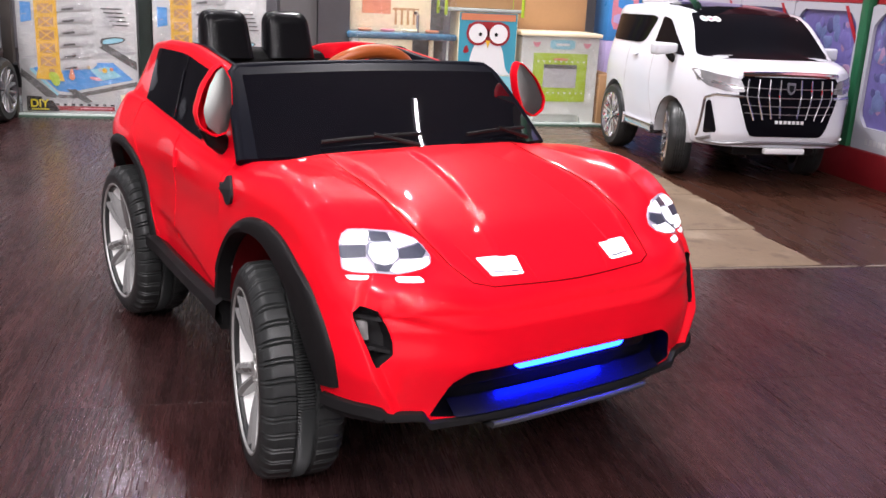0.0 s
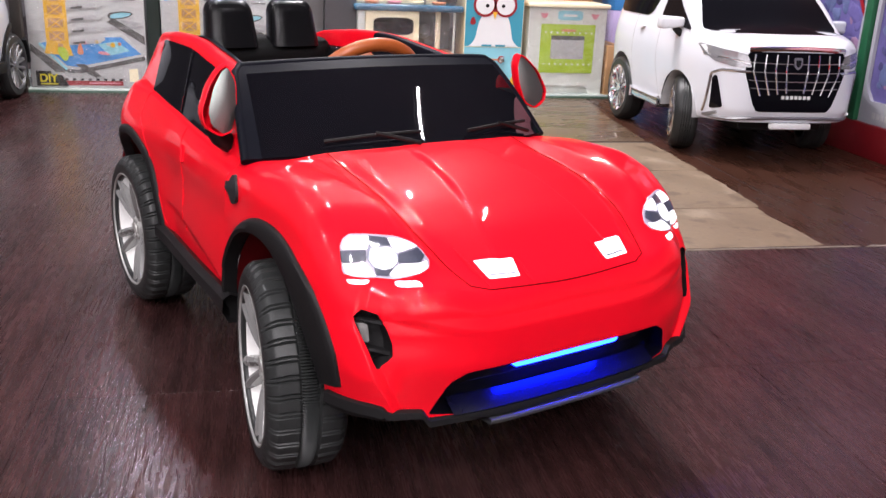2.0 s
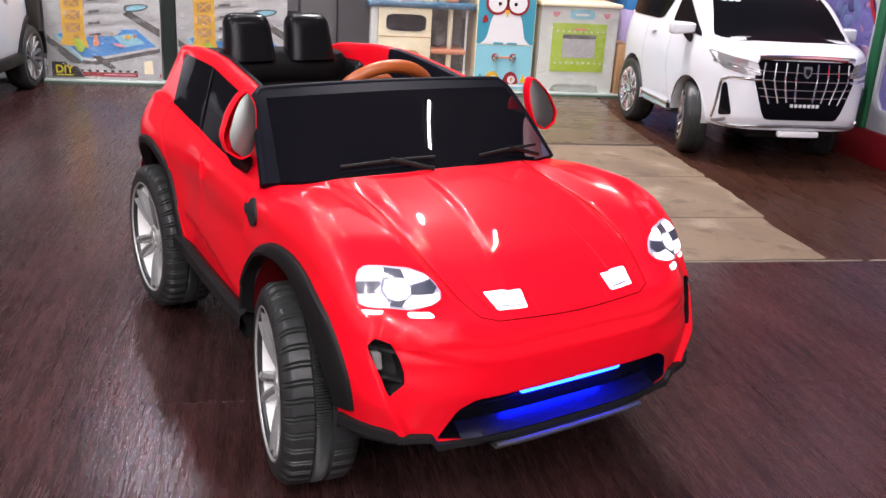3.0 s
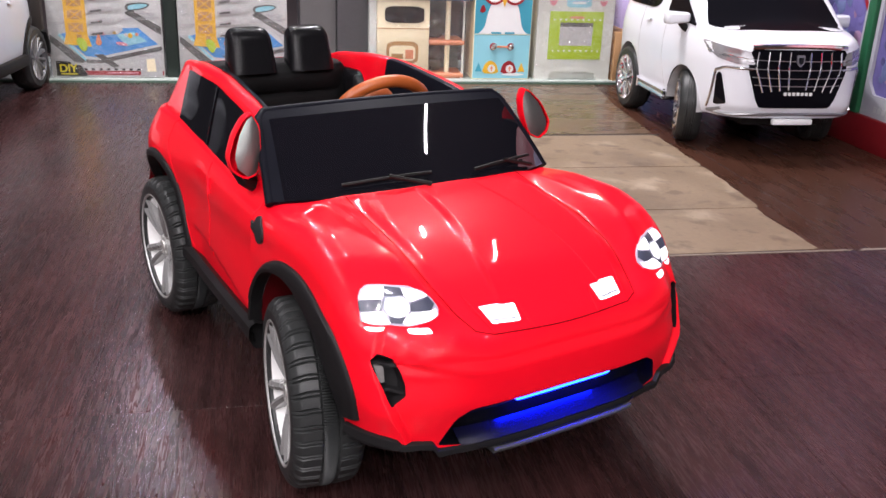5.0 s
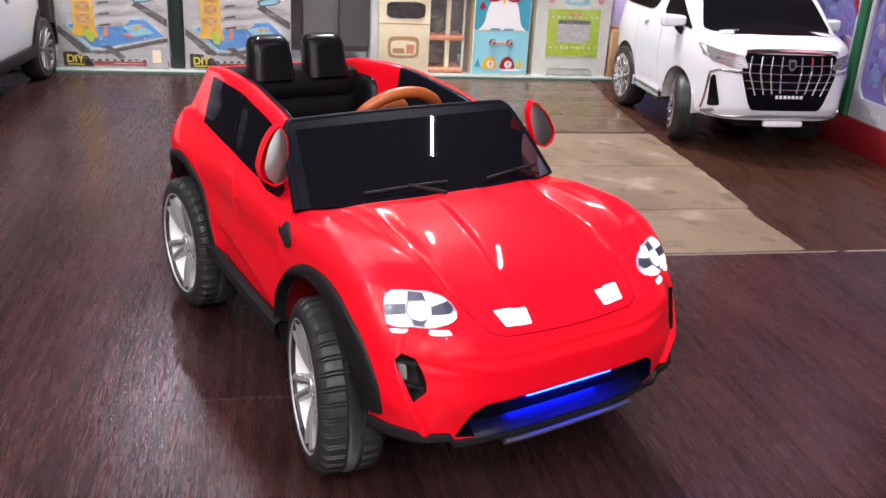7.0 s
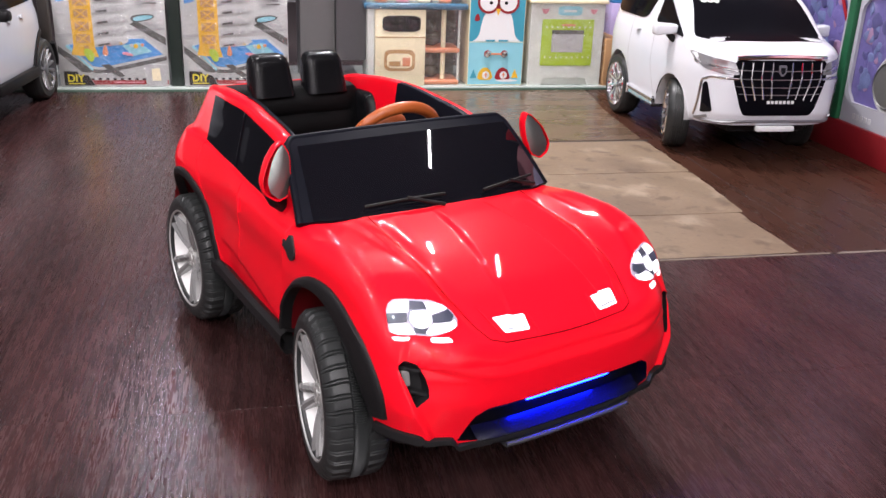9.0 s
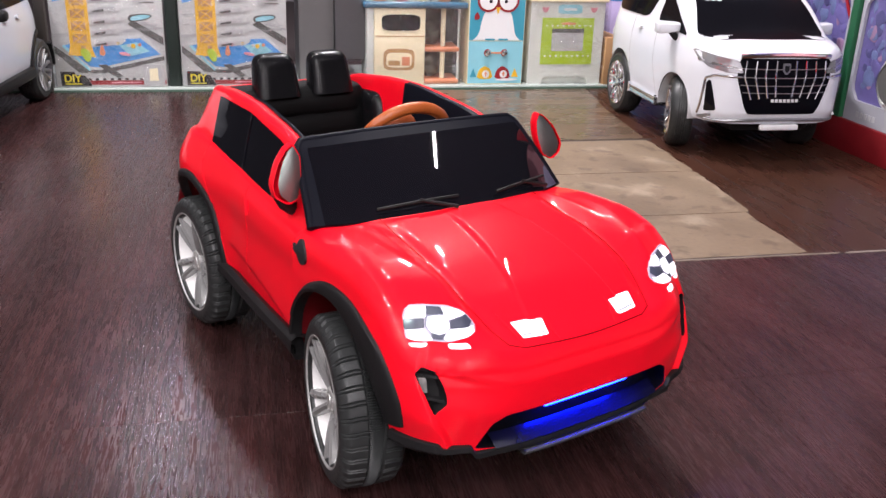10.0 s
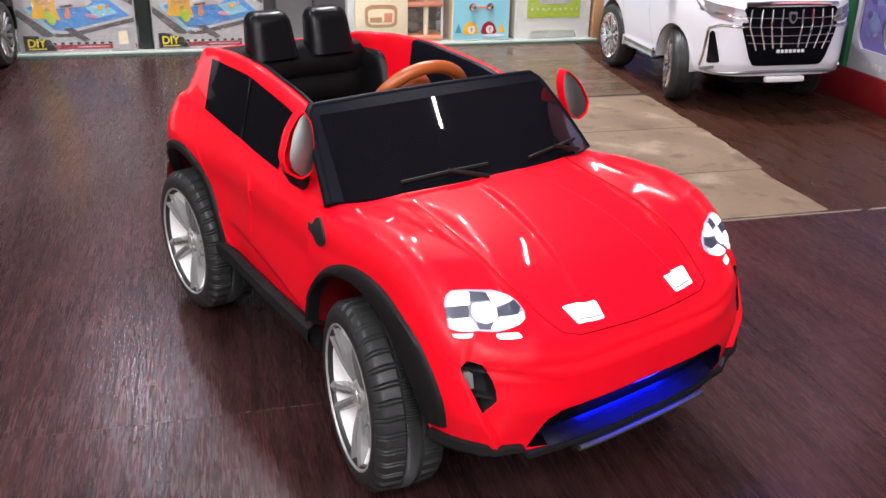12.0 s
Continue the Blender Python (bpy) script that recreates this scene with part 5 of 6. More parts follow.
van_in = curve((0.14, -0.012), (0.17, 0.0), (0.25, 0.006), (0.34, 0.008), (0.42, 0.0), (0.46, -0.010), (0.56, -0.032), (0.66, -0.058))
van_front = curve((0.14, -0.02), (0.165, -0.008), (0.20, 0.004), (0.30, 0.0), (0.40, -0.012), (0.45, -0.02), (0.7, -0.02))


def van_wall(nx, ny, z, x):
    return lerp(van_in(z), van_front(z), smooth(0.3, 0.8, abs(nx)))


VF, VR, VAR = (0.0, 0.150), (-0.62, 0.150), 0.148
van_body = part("body", dome(box_columns(0.300, -0.90, 0.312, 5.0, 0.035), van_top, lambda nx, ny, x: 0.150, van_wall, [VF, VR], nw=30, arch_r=VAR), WHITE, van, "glossy white body shell", angle=60)
vtree = tree_of([van_body])
front_v = dict(start=lambda a, b: (1.0, a, b), way=(-1, 0, 0))


def side_v(s):
    return dict(start=lambda a, b: (a, s * 1.0, b), way=(0, -s, 0))


WS = rounded([(-0.272, 0.455), (0.272, 0.455), (0.228, 0.606), (0.12, 0.618), (-0.12, 0.618), (-0.225, 0.606)], 0.06, 1)
ws = part("windscreen", patch(vtree, WS, lift=0.004, n=90, rings=8, **front_v), VAN_SCREEN, van, "tinted black windscreen")
for cx, c in ((-0.190, PALE_BLUE), (-0.165, PINK), (-0.140, MID_GREY)):
    ring = [(cx + 0.014 * math.cos(q), 0.588 + 0.010 * math.sin(q)) for q in (2 * math.pi * k / 20 for k in range(20))]
    part("sticker", patch(vtree, ring, lift=0.006, n=20, rings=2, **front_v), CARD, ws, "small round white sticker")
    ring = [(cx + 0.008 * math.cos(q), 0.588 + 0.005 * math.sin(q)) for q in (2 * math.pi * k / 16 for k in range(16))]
    part("sticker_print", patch(vtree, ring, lift=0.0075, n=16, rings=2, **front_v), c, ws)
part("roof_panel", patch(vtree, rounded([(-0.085, -0.2), (-0.085, 0.2), (-0.42, 0.2), (-0.42, -0.2)], 0.1, 1), lambda a, b: (a, b, 1.2), (0, 0, -1), 0.003, n=60), GLASS_DARK, van, "black roof panel")
for s in (-1, 1):
    wins = ([(-0.775, 0.580), (-0.755, 0.470), (-0.370, 0.474), (-0.288, 0.587)], [(-0.238, 0.587), (-0.258, 0.476), (-0.12, 0.462), (0.050, 0.450), (-0.068, 0.516), (-0.165, 0.578)])
    for wpts in wins:
        part("side_window", patch(vtree, [(a, b) for a, b in rounded(wpts, 0.1, 1)], lift=0.003, n=50, **side_v(s)), GLASS_DARK, van)
    lamp = rounded([(0.3035, 0.4160), (0.2620, 0.4055), (0.1900, 0.3930), (0.1700, 0.3480), (0.2300, 0.3470), (0.2830, 0.3610), (0.3000, 0.3860)], 0.08, 1)
    lamp = [(s * min(a, 0.306), b) for a, b in lamp]
    hl = part("headlight", patch(vtree, lamp, lift=0.004, n=50, **front_v), LAMP_GREY, van, "clear chrome headlight")
    bar = [(s * a, b) for a, b in ((0.30, 0.386), (0.18, 0.366), (0.18, 0.358), (0.30, 0.376))]
    part("lamp_bar", patch(vtree, bar, lift=0.008, n=24, rings=2, **front_v), CHROME, hl)
    # bumper brace and dark vent
    brace = bmesh.new()
    path = resample([(s * 0.288, 0.176), (s * 0.284, 0.318), (s * 0.262, 0.334), (s * 0.175, 0.332)], 26, closed=False)
    pts = []
    for a, b in path:
        hit = vtree.ray_cast(Vector((1, a, b)), Vector((-1, 0, 0)))
        if hit[0] is None or hit[0].x < 0:
            hit = vtree.find_nearest(Vector((0.27, a, b)))
        pts.append(hit[0])
    part("bumper_brace", add_tube(brace, pts, 0.006, 8), CHROME, van, "bright angled bumper brace")
    vent = [(s * a, b) for a, b in rounded([(0.2765, 0.312), (0.2715, 0.311), (0.2500, 0.201), (0.2785, 0.190), (0.2815, 0.300)], 0.05, 1)]
    part("bumper_vent", patch(vtree, vent, lift=0.004, n=40, **front_v), GLOSS_BLACK, van, "black triangular bumper vent")
    # mirrors
    mo = new("wing_mirror")
    mo.parent = van
    bm = box((-0.080, 0.300, 0.444), (-0.022, 0.386, 0.494), 0.012, 3)
    for v in bm.verts:
        f = (v.co.y - 0.300) / 0.082
        v.co.z = 0.444 + (v.co.z - 0.444) * lerp(0.72, 1.0, f) + 0.012 * (1 - f)
        v.co.x -= 0.018 * f
        v.co.y *= s
    part("housing", bm, WHITE, mo, angle=70)
    part("stalk", add_tube(bmesh.new(), [(-0.05, s * 0.33, 0.455), (-0.045, s * 0.315, 0.437), (-0.04, s * 0.29, 0.42)], 0.014, 10), BLACK, mo)
    part("door_handle", patch(vtree, rounded([(-0.44, 0.437), (-0.39, 0.437), (-0.39, 0.420), (-0.44, 0.420)], 0.25, 1), lift=0.010, n=24, rings=3, **side_v(s)), WHITE, van)
    part("side_step", box((-0.46, s * 0.27, 0.135), (-0.155, s * 0.318, 0.165), 0.008), CHROME, van, "bright sill strip")
    for line in ([(-0.50, 0.47), (-0.50, 0.30), (-0.47, 0.17)], [(-0.235, 0.465), (-0.23, 0.3), (-0.17, 0.17)]):
        pts = []
        for a, b in resample(line, 16, closed=False):
            hit = vtree.ray_cast(Vector((a, s, b)), Vector((0, -s, 0)))
            if hit[0] is not None:
                pts.append(hit[0])
        part("door_seam", add_tube(bmesh.new(), pts, 0.0012, 6), MID_GREY, van)
    for (cx, cz), turn in ((VF, -19), (VR, 0)):
        small_wheel(van, pose(cx, s * 0.276, 0.139, 0, 20, turn), s, 0.139, 0.045, 10)
        bm = bmesh.new()
        rows = []
        for i in range(21):
            q = radians(lerp(-3, 183, i / 20))
            rows.append([bm.verts.new((cx + r * math.cos(q), s * yy, cz + r * math.sin(q))) for r, yy in ((VAR + 0.002, 0.31), (VAR + 0.004, 0.18), (0.03, 0.175))])
        for a, b in zip(rows, rows[1:]):
            for j in range(2):
                bm.faces.new((a[j], b[j], b[j + 1], a[j + 1]))
        part("wheel_well", bm, MID_GREY, van)
# grille with bars
GR = rounded([(-0.180, 0.402), (0.180, 0.402), (0.192, 0.385), (0.192, 0.328), (0.156, 0.221), (0.138, 0.192), (-0.138, 0.192), (-0.156, 0.221), (-0.192, 0.328), (-0.192, 0.385)], 0.06, 1)
gr = part("grille", patch(vtree, GR, lift=0.003, n=90, **front_v), WINDOW_BLACK, van, "black grille with chrome bars")


def on_van(path, up=0.004):
    out = []
    for a, b in path:
        hit = vtree.ray_cast(Vector((1, a, b)), Vector((-1, 0, 0)))
        if hit[0] is None or hit[0].x < 0:
            hit = vtree.find_nearest(Vector((0.27, a, b)))
        out.append(hit[0] + Vector((up, 0, 0)))
    return out


for k in range(-4, 5):
    if k == 0:
        continue
    a0, a1 = k * 0.0405, k * 0.0335
    lo = 0.262 - 0.003 * abs(k)
    path = resample([(a0, 0.394), (a0 * 1.03, 0.335), (a1, lo)], 12, closed=False)
    part("grille_bar", add_tube(bmesh.new(), on_van(path), 0.0036, 6), CHROME, gr)
for zz, ww in ((0.362, 0.186), (0.330, 0.186), (0.300, 0.178), (0.272, 0.168)):
    part("grille_bar", add_tube(bmesh.new(), on_van([(lerp(-ww, ww, t / 20), zz + 0.004 * (2 * t / 20 - 1) ** 2) for t in range(21)]), 0.0018, 6), DULL_STEEL, gr)
part("grille_bar", add_tube(bmesh.new(), on_van([(lerp(-0.185, 0.185, t / 20), 0.4135 - 0.004 * (t / 10 - 1) ** 2) for t in range(21)], 0.004), 0.0095, 8), CHROME, gr, "broad chrome bonnet bar")
shield = rounded([(-0.016, 0.385), (0.016, 0.385), (0.014, 0.355), (0.0, 0.342), (-0.014, 0.355)], 0.1, 1)
part("emblem", patch(vtree, shield, lift=0.008, n=24, rings=2, **front_v), DULL_STEEL, gr, "small bright emblem")
mid_a, mid_b = sum(p[0] for p in shield) / len(shield), sum(p[1] for p in shield) / len(shield)
part("emblem_core", patch(vtree, [(lerp(mid_a, a, 0.62), lerp(mid_b, b, 0.62)) for a, b in shield], lift=0.0095, n=24, rings=2, **front_v), GLOSS_BLACK, gr)
for k in range(7):
    a = -0.050 + k * 0.0168
    mark = [(a, 0.251), (a + 0.0110, 0.251), (a + 0.0110, 0.239), (a, 0.239)]
    part("mark_bar", patch(vtree, mark, lift=0.006, n=12, rings=1, **front_v), CARD, gr, "silver bar in the grille")
lipv = bmesh.new()
part("front_lip", add_tube(lipv, on_van([(lerp(-0.30, 0.30, t / 40), 0.168 - 0.008 * bell((abs(lerp(-0.30, 0.30, t / 40)) - 0.24) / 0.06)) for t in range(41)], 0.002), 0.0065, 8), DULL_STEEL, van, "bright metal front lip")
part("plate_blank", box((0.285, -0.075, 0.128), (0.308, 0.085, 0.150), 0.006), CARD, van, "blank white plate")
part("chassis", box((-0.85, -0.17, 0.11), (0.24, 0.17, 0.20), 0.02), BLACK, van)
part("tail_light", patch(vtree, rounded([(-0.885, 0.46), (-0.82, 0.46), (-0.83, 0.42), (-0.885, 0.42)], 0.2, 1), lift=0.003, n=24, rings=3, **side_v(-1)), RED_DULL, van)

suv = thing("ride_on_suv", "white plastic ride-on toy car with black sills", "toy car", pose(-1.523, 3.775, 0, 0, 0, -96))
top_s = curve((-1.0, 0.50), (-0.9, 0.56), (-0.5, 0.60), (-0.3, 0.59), (-0.1, 0.47), (0.2, 0.43), (0.3, 0.40))
suv_in = curve((0.15, -0.012), (0.19, 0.0), (0.28, 0.006), (0.36, 0.004), (0.43, -0.008), (0.5, -0.03), (0.62, -0.06))
SF, SR = (0.0, 0.15), (-0.76, 0.15)
suv_body = part("body", dome(box_columns(0.28, -0.885, 0.285, 5.0, 0.04), lambda x, y: top_s(x) - 0.3 * y * y, lambda nx, ny, x: 0.165, lambda nx, ny, z, x: suv_in(z), [SF, SR], nw=30, arch_r=0.15), SUV_SHADED_WHITE, suv, "glossy white body shell", angle=60)
stree = tree_of([suv_body])
for s in (-1, 1):
    ss = dict(start=lambda a, b, s=s: (a, s * 1.0, b), way=(0, -s, 0))
    part("side_window", patch(stree, rounded([(-0.84, 0.53), (-0.80, 0.455), (-0.16, 0.445), (-0.33, 0.55)], 0.1, 1), lift=0.003, n=50, **ss), GLASS_DARK, suv)
    part("side_skirt", box((-0.615, s * 0.25, 0.128), (-0.145, s * 0.300, 0.178), 0.010), BLACK, suv, "black sill")
    for hx in (-0.53, -0.38):
        part("door_handle", patch(stree, rounded([(hx, 0.412), (hx + 0.045, 0.412), (hx + 0.045, 0.398), (hx, 0.398)], 0.25, 1), lift=0.010, n=24, rings=3, **ss), SUV_SHADED_WHITE, suv)
    part("wing_mirror", box((-0.25, s * 0.285, 0.42), (-0.19, s * 0.345, 0.465), 0.016, 3), BLACK, suv)
    for cx, cz in (SF, SR):
        small_wheel(suv, pose(cx, s * 0.244, 0.138, 0, 12, 0), s, 0.138, 0.045, 14, metal=DARK_METAL, shine=DULL_STEEL)
        bm = bmesh.new()
        rows = []
        for i in range(25):
            q = radians(lerp(-6, 186, i / 24))
            hit = stree.ray_cast(Vector((cx + 0.168 * math.cos(q), s, max(0.17, cz + 0.168 * math.sin(q)))), Vector((0, -s, 0)))
            y = abs(hit[0].y) if hit[0] is not None else 0.285
            rows.append([bm.verts.new((cx + r * math.cos(q), s * yy, cz + r * math.sin(q))) for r, yy in ((0.170, y - 0.004), (0.168, y + 0.006), (0.15, y + 0.008), (0.149, 0.17), (0.03, 0.168))])
        for a, b in zip(rows, rows[1:]):
            for j in range(4):
                bm.faces.new((a[j], b[j], b[j + 1], a[j + 1]))
        part("arch_trim", bm, BLACK, suv, "dark wheel arch trim")
part("chassis", box((-0.86, -0.17, 0.08), (0.2, 0.17, 0.20), 0.02), BLACK, suv)

# ---- shop fittings along the back ----
BACK = 4.68
solo("display_ledge", box((-2.4, BACK - 0.035, 0.0), (1.64, 5.28, 0.018), 0.004), MINT, "pale green ledge under the display goods", "ledge", kind="structure")
solo("baseboard", box((-2.4, BACK - 0.042, 0.0), (1.64, BACK - 0.036, 0.010)), EDGE_GREEN, "grey-green edge strip along the ledge", "baseboard", kind="structure")
for x_a, x_b, yy, mat_, lab in ((-0.626, -0.568, BACK + 0.01, DARK_GREEN, "dark green upright between the boxes"), (-1.20, -1.155, BACK - 0.05, POST_BROWN, "dark brown upright beside the boxes")):
    solo("shelf_post", box((x_a, yy, 0.0), (x_b, yy + 0.05, 2.0), 0.004), mat_, lab, "post", group="shelf posts")
solo("column", box((0.012, BACK + 0.10, 0.018), (0.19, 5.2, 2.9), 0.006), GREY_PANEL, "grey painted steel column behind the car", "column", kind="structure")
solo("column_panel", box((0.192, BACK + 0.06, 0.14), (0.345, 5.2, 2.9), 0.006), material("dark_grey_panel", (0.11, 0.105, 0.11), 0.4, vary=0.1), "dark grey steel panel", "panel", kind="structure")


def slab(parent, name, pts, z_level, mat_, label="", y_face=0.0, depth=0.001):
    """A printed patch, proud of a face that looks along -y; pts are (x, z)."""
    lift = 0.0012 * z_level
    bm = add_prism(bmesh.new(), pts, lift + 0.001, lambda a, b, d: (a, y_face - lift + d, b))
    return part(name, bm, mat_, parent, label)


def circle(cx, cz, r, n=24, rz=None):
    return [(cx + r * math.cos(2 * math.pi * k / n), cz + (rz or r) * math.sin(2 * math.pi * k / n)) for k in range(n)]


def rect(x_a, z_a, x_b, z_b):
    return [(x_a, z_a), (x_b, z_a), (x_b, z_b), (x_a, z_b)]


# boxed toy garages
def wrap(parent, x_a, x_b, z_a, z_b, y_face, seed):
    """A loose sheet of clear film in front of a toy."""
    def sheet(u, v):
        x, z = lerp(x_a, x_b, u), lerp(z_a, z_b, v)
        n = noise.noise(Vector((x * 9, z * 6, seed))) + 0.5 * noise.noise(Vector((x * 24, z * 17, seed + 3)))
        return (x, y_face - 0.016 + 0.009 * n, z)
    bm = bmesh.new()
    add_grid(bm, sheet, 36, 36)
    ob = part("plastic_wrap", bm, FILM, parent, "clear wrinkled packing film")
    ob.visible_shadow = False


def garage_box(m):
    t = thing("toy_garage_box", "white printed box of a toy garage with a yellow tower", "box", m, "toy garage boxes")
    part("carton", box((0, 0, 0), (0.51, 0.16, 0.70), 0.003), GARAGE_CARD, t)
    S = lambda name, pts, lvl, mat_, label="": slab(t, name, pts, lvl, mat_, label)
    S("road_print", [(0.006, 0.200), (0.006, 0.165), (0.105, 0.072), (0.145, 0.068), (0.150, 0.082)], 1, ROAD_GREY)
    S("road_print", [(0.006, 0.252), (0.006, 0.236), (0.505, 0.275), (0.505, 0.288)], 1, MID_GREY)
    S("road_print", [(0.345, 0.300), (0.372, 0.318), (0.506, 0.238), (0.506, 0.200)], 1, ROAD_GREY)
    S("road_print", [(0.40, 0.300), (0.425, 0.312), (0.49, 0.300), (0.47, 0.285)], 2, MID_GREY)
    S("shadow_print", [(0.105, 0.090), (0.165, 0.068), (0.22, 0.066), (0.504, 0.130), (0.504, 0.155), (0.30, 0.105)], 2, ROAD_GREY)
    S("road_print", [(0.195, 0.108), (0.235, 0.110), (0.305, 0.055), (0.282, 0.047), (0.255, 0.062)], 6, ROAD_GREY)
    S("base_print", [(0.043, 0.205), (0.155, 0.086), (0.205, 0.082), (0.505, 0.150), (0.41, 0.245), (0.12, 0.232)], 3, GARAGE_CARD)
    S("base_print", [(0.055, 0.200), (0.160, 0.100), (0.205, 0.096), (0.488, 0.158), (0.402, 0.234), (0.12, 0.222)], 4, SKY_BLUE, "blue printed base")
    S("base_print", [(0.30, 0.200), (0.38, 0.215), (0.44, 0.172), (0.35, 0.150)], 5, PALE_BLUE)
    S("rim_print", [(0.043, 0.195), (0.155, 0.078), (0.16, 0.088), (0.05, 0.205)], 5, PALE_BLUE)
    for k in range(4):
        S("figure_print", circle(0.245 + 0.05 * k, 0.205 + 0.006 * math.sin(k * 2.0), 0.008, 10), 6, (PINK, YELLOW, GARAGE_CARD, ORANGE)[k])
    for k in range(5):
        S("small_print", rect(0.36 + 0.012 * k, 0.47 - 0.018 * k, 0.45 + 0.006 * k, 0.476 - 0.018 * k), 2, ROAD_GREY)
    for k in range(4):
        S("scale_print", rect(0.020, 0.30 + 0.045 * k, 0.052 - 0.006 * (k % 2), 0.304 + 0.045 * k), 2, MID_GREY)
    for k in range(7):
        z = 0.192 + 0.052 * k
        S("storey_print", [(0.165, z), (0.31, z + 0.012), (0.335, z + 0.03), (0.325, z + 0.047), (0.30, z + 0.046), (0.165, z + 0.036)], 5, GARAGE_CARD)
        S("storey_print", [(0.185, z + 0.004), (0.30, z + 0.015), (0.298, z + 0.034), (0.23, z + 0.03), (0.185, z + 0.02)], 6, MID_GREY)
        S("storey_print", [(0.195, z + 0.006), (0.245, z + 0.011), (0.245, z + 0.022), (0.195, z + 0.014)], 7, ROAD_GREY)
    S("tower_print", [(0.068, 0.155), (0.19, 0.145), (0.175, 0.20), (0.172, 0.68), (0.078, 0.68), (0.080, 0.20)], 8, YELLOW, "yellow printed tower")
    for k in range(8):
        z = 0.212 + 0.058 * k
        S("lattice_print", [(0.095, z), (0.158, z), (0.158, z + 0.042), (0.095, z + 0.042)], 9, BROWN_PRINT)
        S("lattice_print", [(0.095, z), (0.103, z), (0.158, z + 0.042), (0.150, z + 0.042)], 10, YELLOW)
        S("lattice_print", [(0.150, z), (0.158, z), (0.103, z + 0.042), (0.095, z + 0.042)], 10, YELLOW)
    S("door_print", rect(0.128, 0.165, 0.150, 0.20), 9, BROWN_PRINT)
    S("toy_print", rounded([(0.122, 0.180), (0.142, 0.190), (0.168, 0.172), (0.172, 0.140), (0.160, 0.120), (0.142, 0.128), (0.130, 0.15)]), 10, LIME)
    S("toy_print", rounded([(0.208, 0.152), (0.238, 0.152), (0.232, 0.182), (0.224, 0.212), (0.212, 0.182)]), 10, ORANGE)
    S("toy_print", rounded([(0.29, 0.160), (0.35, 0.148), (0.35, 0.160), (0.31, 0.172)]), 10, PINK)
    S("toy_print", circle(0.365, 0.198, 0.011, 12), 10, YELLOW)
    S("capsule_print", rounded([(0.35, 0.318), (0.37, 0.308), (0.46, 0.325), (0.46, 0.352), (0.37, 0.346), (0.35, 0.336)]), 2, ROAD_GREY)
    S("capsule_print", rounded([(0.358, 0.320), (0.375, 0.314), (0.452, 0.329), (0.452, 0.346), (0.37, 0.340)]), 3, PALE_BLUE)
    S("disc_print", circle(0.40, 0.42, 0.032), 2, MID_GREY)
    S("picture_print", [(0.02, 0.40), (0.065, 0.41), (0.065, 0.49), (0.02, 0.49)], 2, SKY_BLUE)
    S("label_print", [(0.022, 0.008), (0.160, 0.008), (0.132, 0.056), (0.090, 0.060), (0.084, 0.074), (0.022, 0.076)], 6, BLACK, "black label with yellow letters")
    bm = text_mesh("DIY", 0.050, 0.0004)
    for v in bm.verts:
        v.co = Vector((0.036 + v.co.x * 0.98, -0.0085 - v.co.z, 0.027 + v.co.y))
    part("lettering", bm, LETTER_YELLOW, t, "yellow letters DIY")
    S("small_print", rect(0.040, 0.015, 0.115, 0.020), 7, LETTER_YELLOW)
    S("stripe_print", [(0.160, 0.012), (0.506, 0.012), (0.506, 0.032), (0.150, 0.032)], 4, RED_FABRIC)
    S("stripe_print", [(0.25, 0.020), (0.39, 0.020), (0.39, 0.026), (0.25, 0.026)], 5, PINK)
    S("check_print", rect(0.146, 0.034, 0.400, 0.043), 4, BLACK)
    for k in range(7):
        S("check_print", rect(0.160 + k * 0.034, 0.034, 0.179 + k * 0.034, 0.043), 5, GARAGE_CARD)
    S("photo_print", rect(0.400, 0.006, 0.500, 0.108), 5, MID_GREY)
    S("photo_print", [(0.430, 0.03), (0.472, 0.03), (0.468, 0.092), (0.430, 0.088)], 6, CREAM)
    wrap(t, 0.0, 0.51, 0.0, 0.70, -0.004, 8.0)
    return t


gbox = garage_box(pose(-1.145, BACK, 0.018))
copy_thing(gbox, pose(-0.562, BACK, 0.018))

# toy kitchen and its packing film
kit = thing("toy_kitchen", "cream toy kitchen with a blue worktop and orange shelves", "toy kitchen", pose(0.345, BACK, 0.018))
part("side_panel", box((0, 0.0, 0), (0.035, 0.22, 0.385), 0.003), GREYISH, kit)
part("cabinet", box((0.037, 0.0, 0), (0.298, 0.22, 0.385), 0.004), CREAM, kit, "cream cabinet")
slab(kit, "oven_window", rounded(rect(0.075, 0.275, 0.27, 0.355), 0.15, 2), 3, GLASS_DARK, "dark oven window")
slab(kit, "drawer_line", rect(0.04, 0.245, 0.295, 0.250), 1, BROWN_PRINT)
slab(kit, "oven_print", rounded(rect(0.085, 0.075, 0.245, 0.185), 0.15, 2), 1, BROWN_PRINT, "brown printed panel")
slab(kit, "oven_print", rounded(rect(0.10, 0.09, 0.23, 0.165), 0.15, 2), 2, CREAM)
slab(kit, "oven_print", rect(0.11, 0.10, 0.17, 0.125), 3, BROWN_PRINT)
slab(kit, "oven_print", rect(0.18, 0.10, 0.22, 0.145), 3, ORANGE)
for zz in (0.0, 0.165):
    part("shelf", box((0.30, 0.02, zz), (0.485, 0.2, zz + 0.026), 0.010, 3), ORANGE, kit, "orange shelf")
part("post", add_tube(bmesh.new(), [(0.40, 0.05, 0), (0.40, 0.05, 0.385)], 0.013, 12), CREAM, kit)
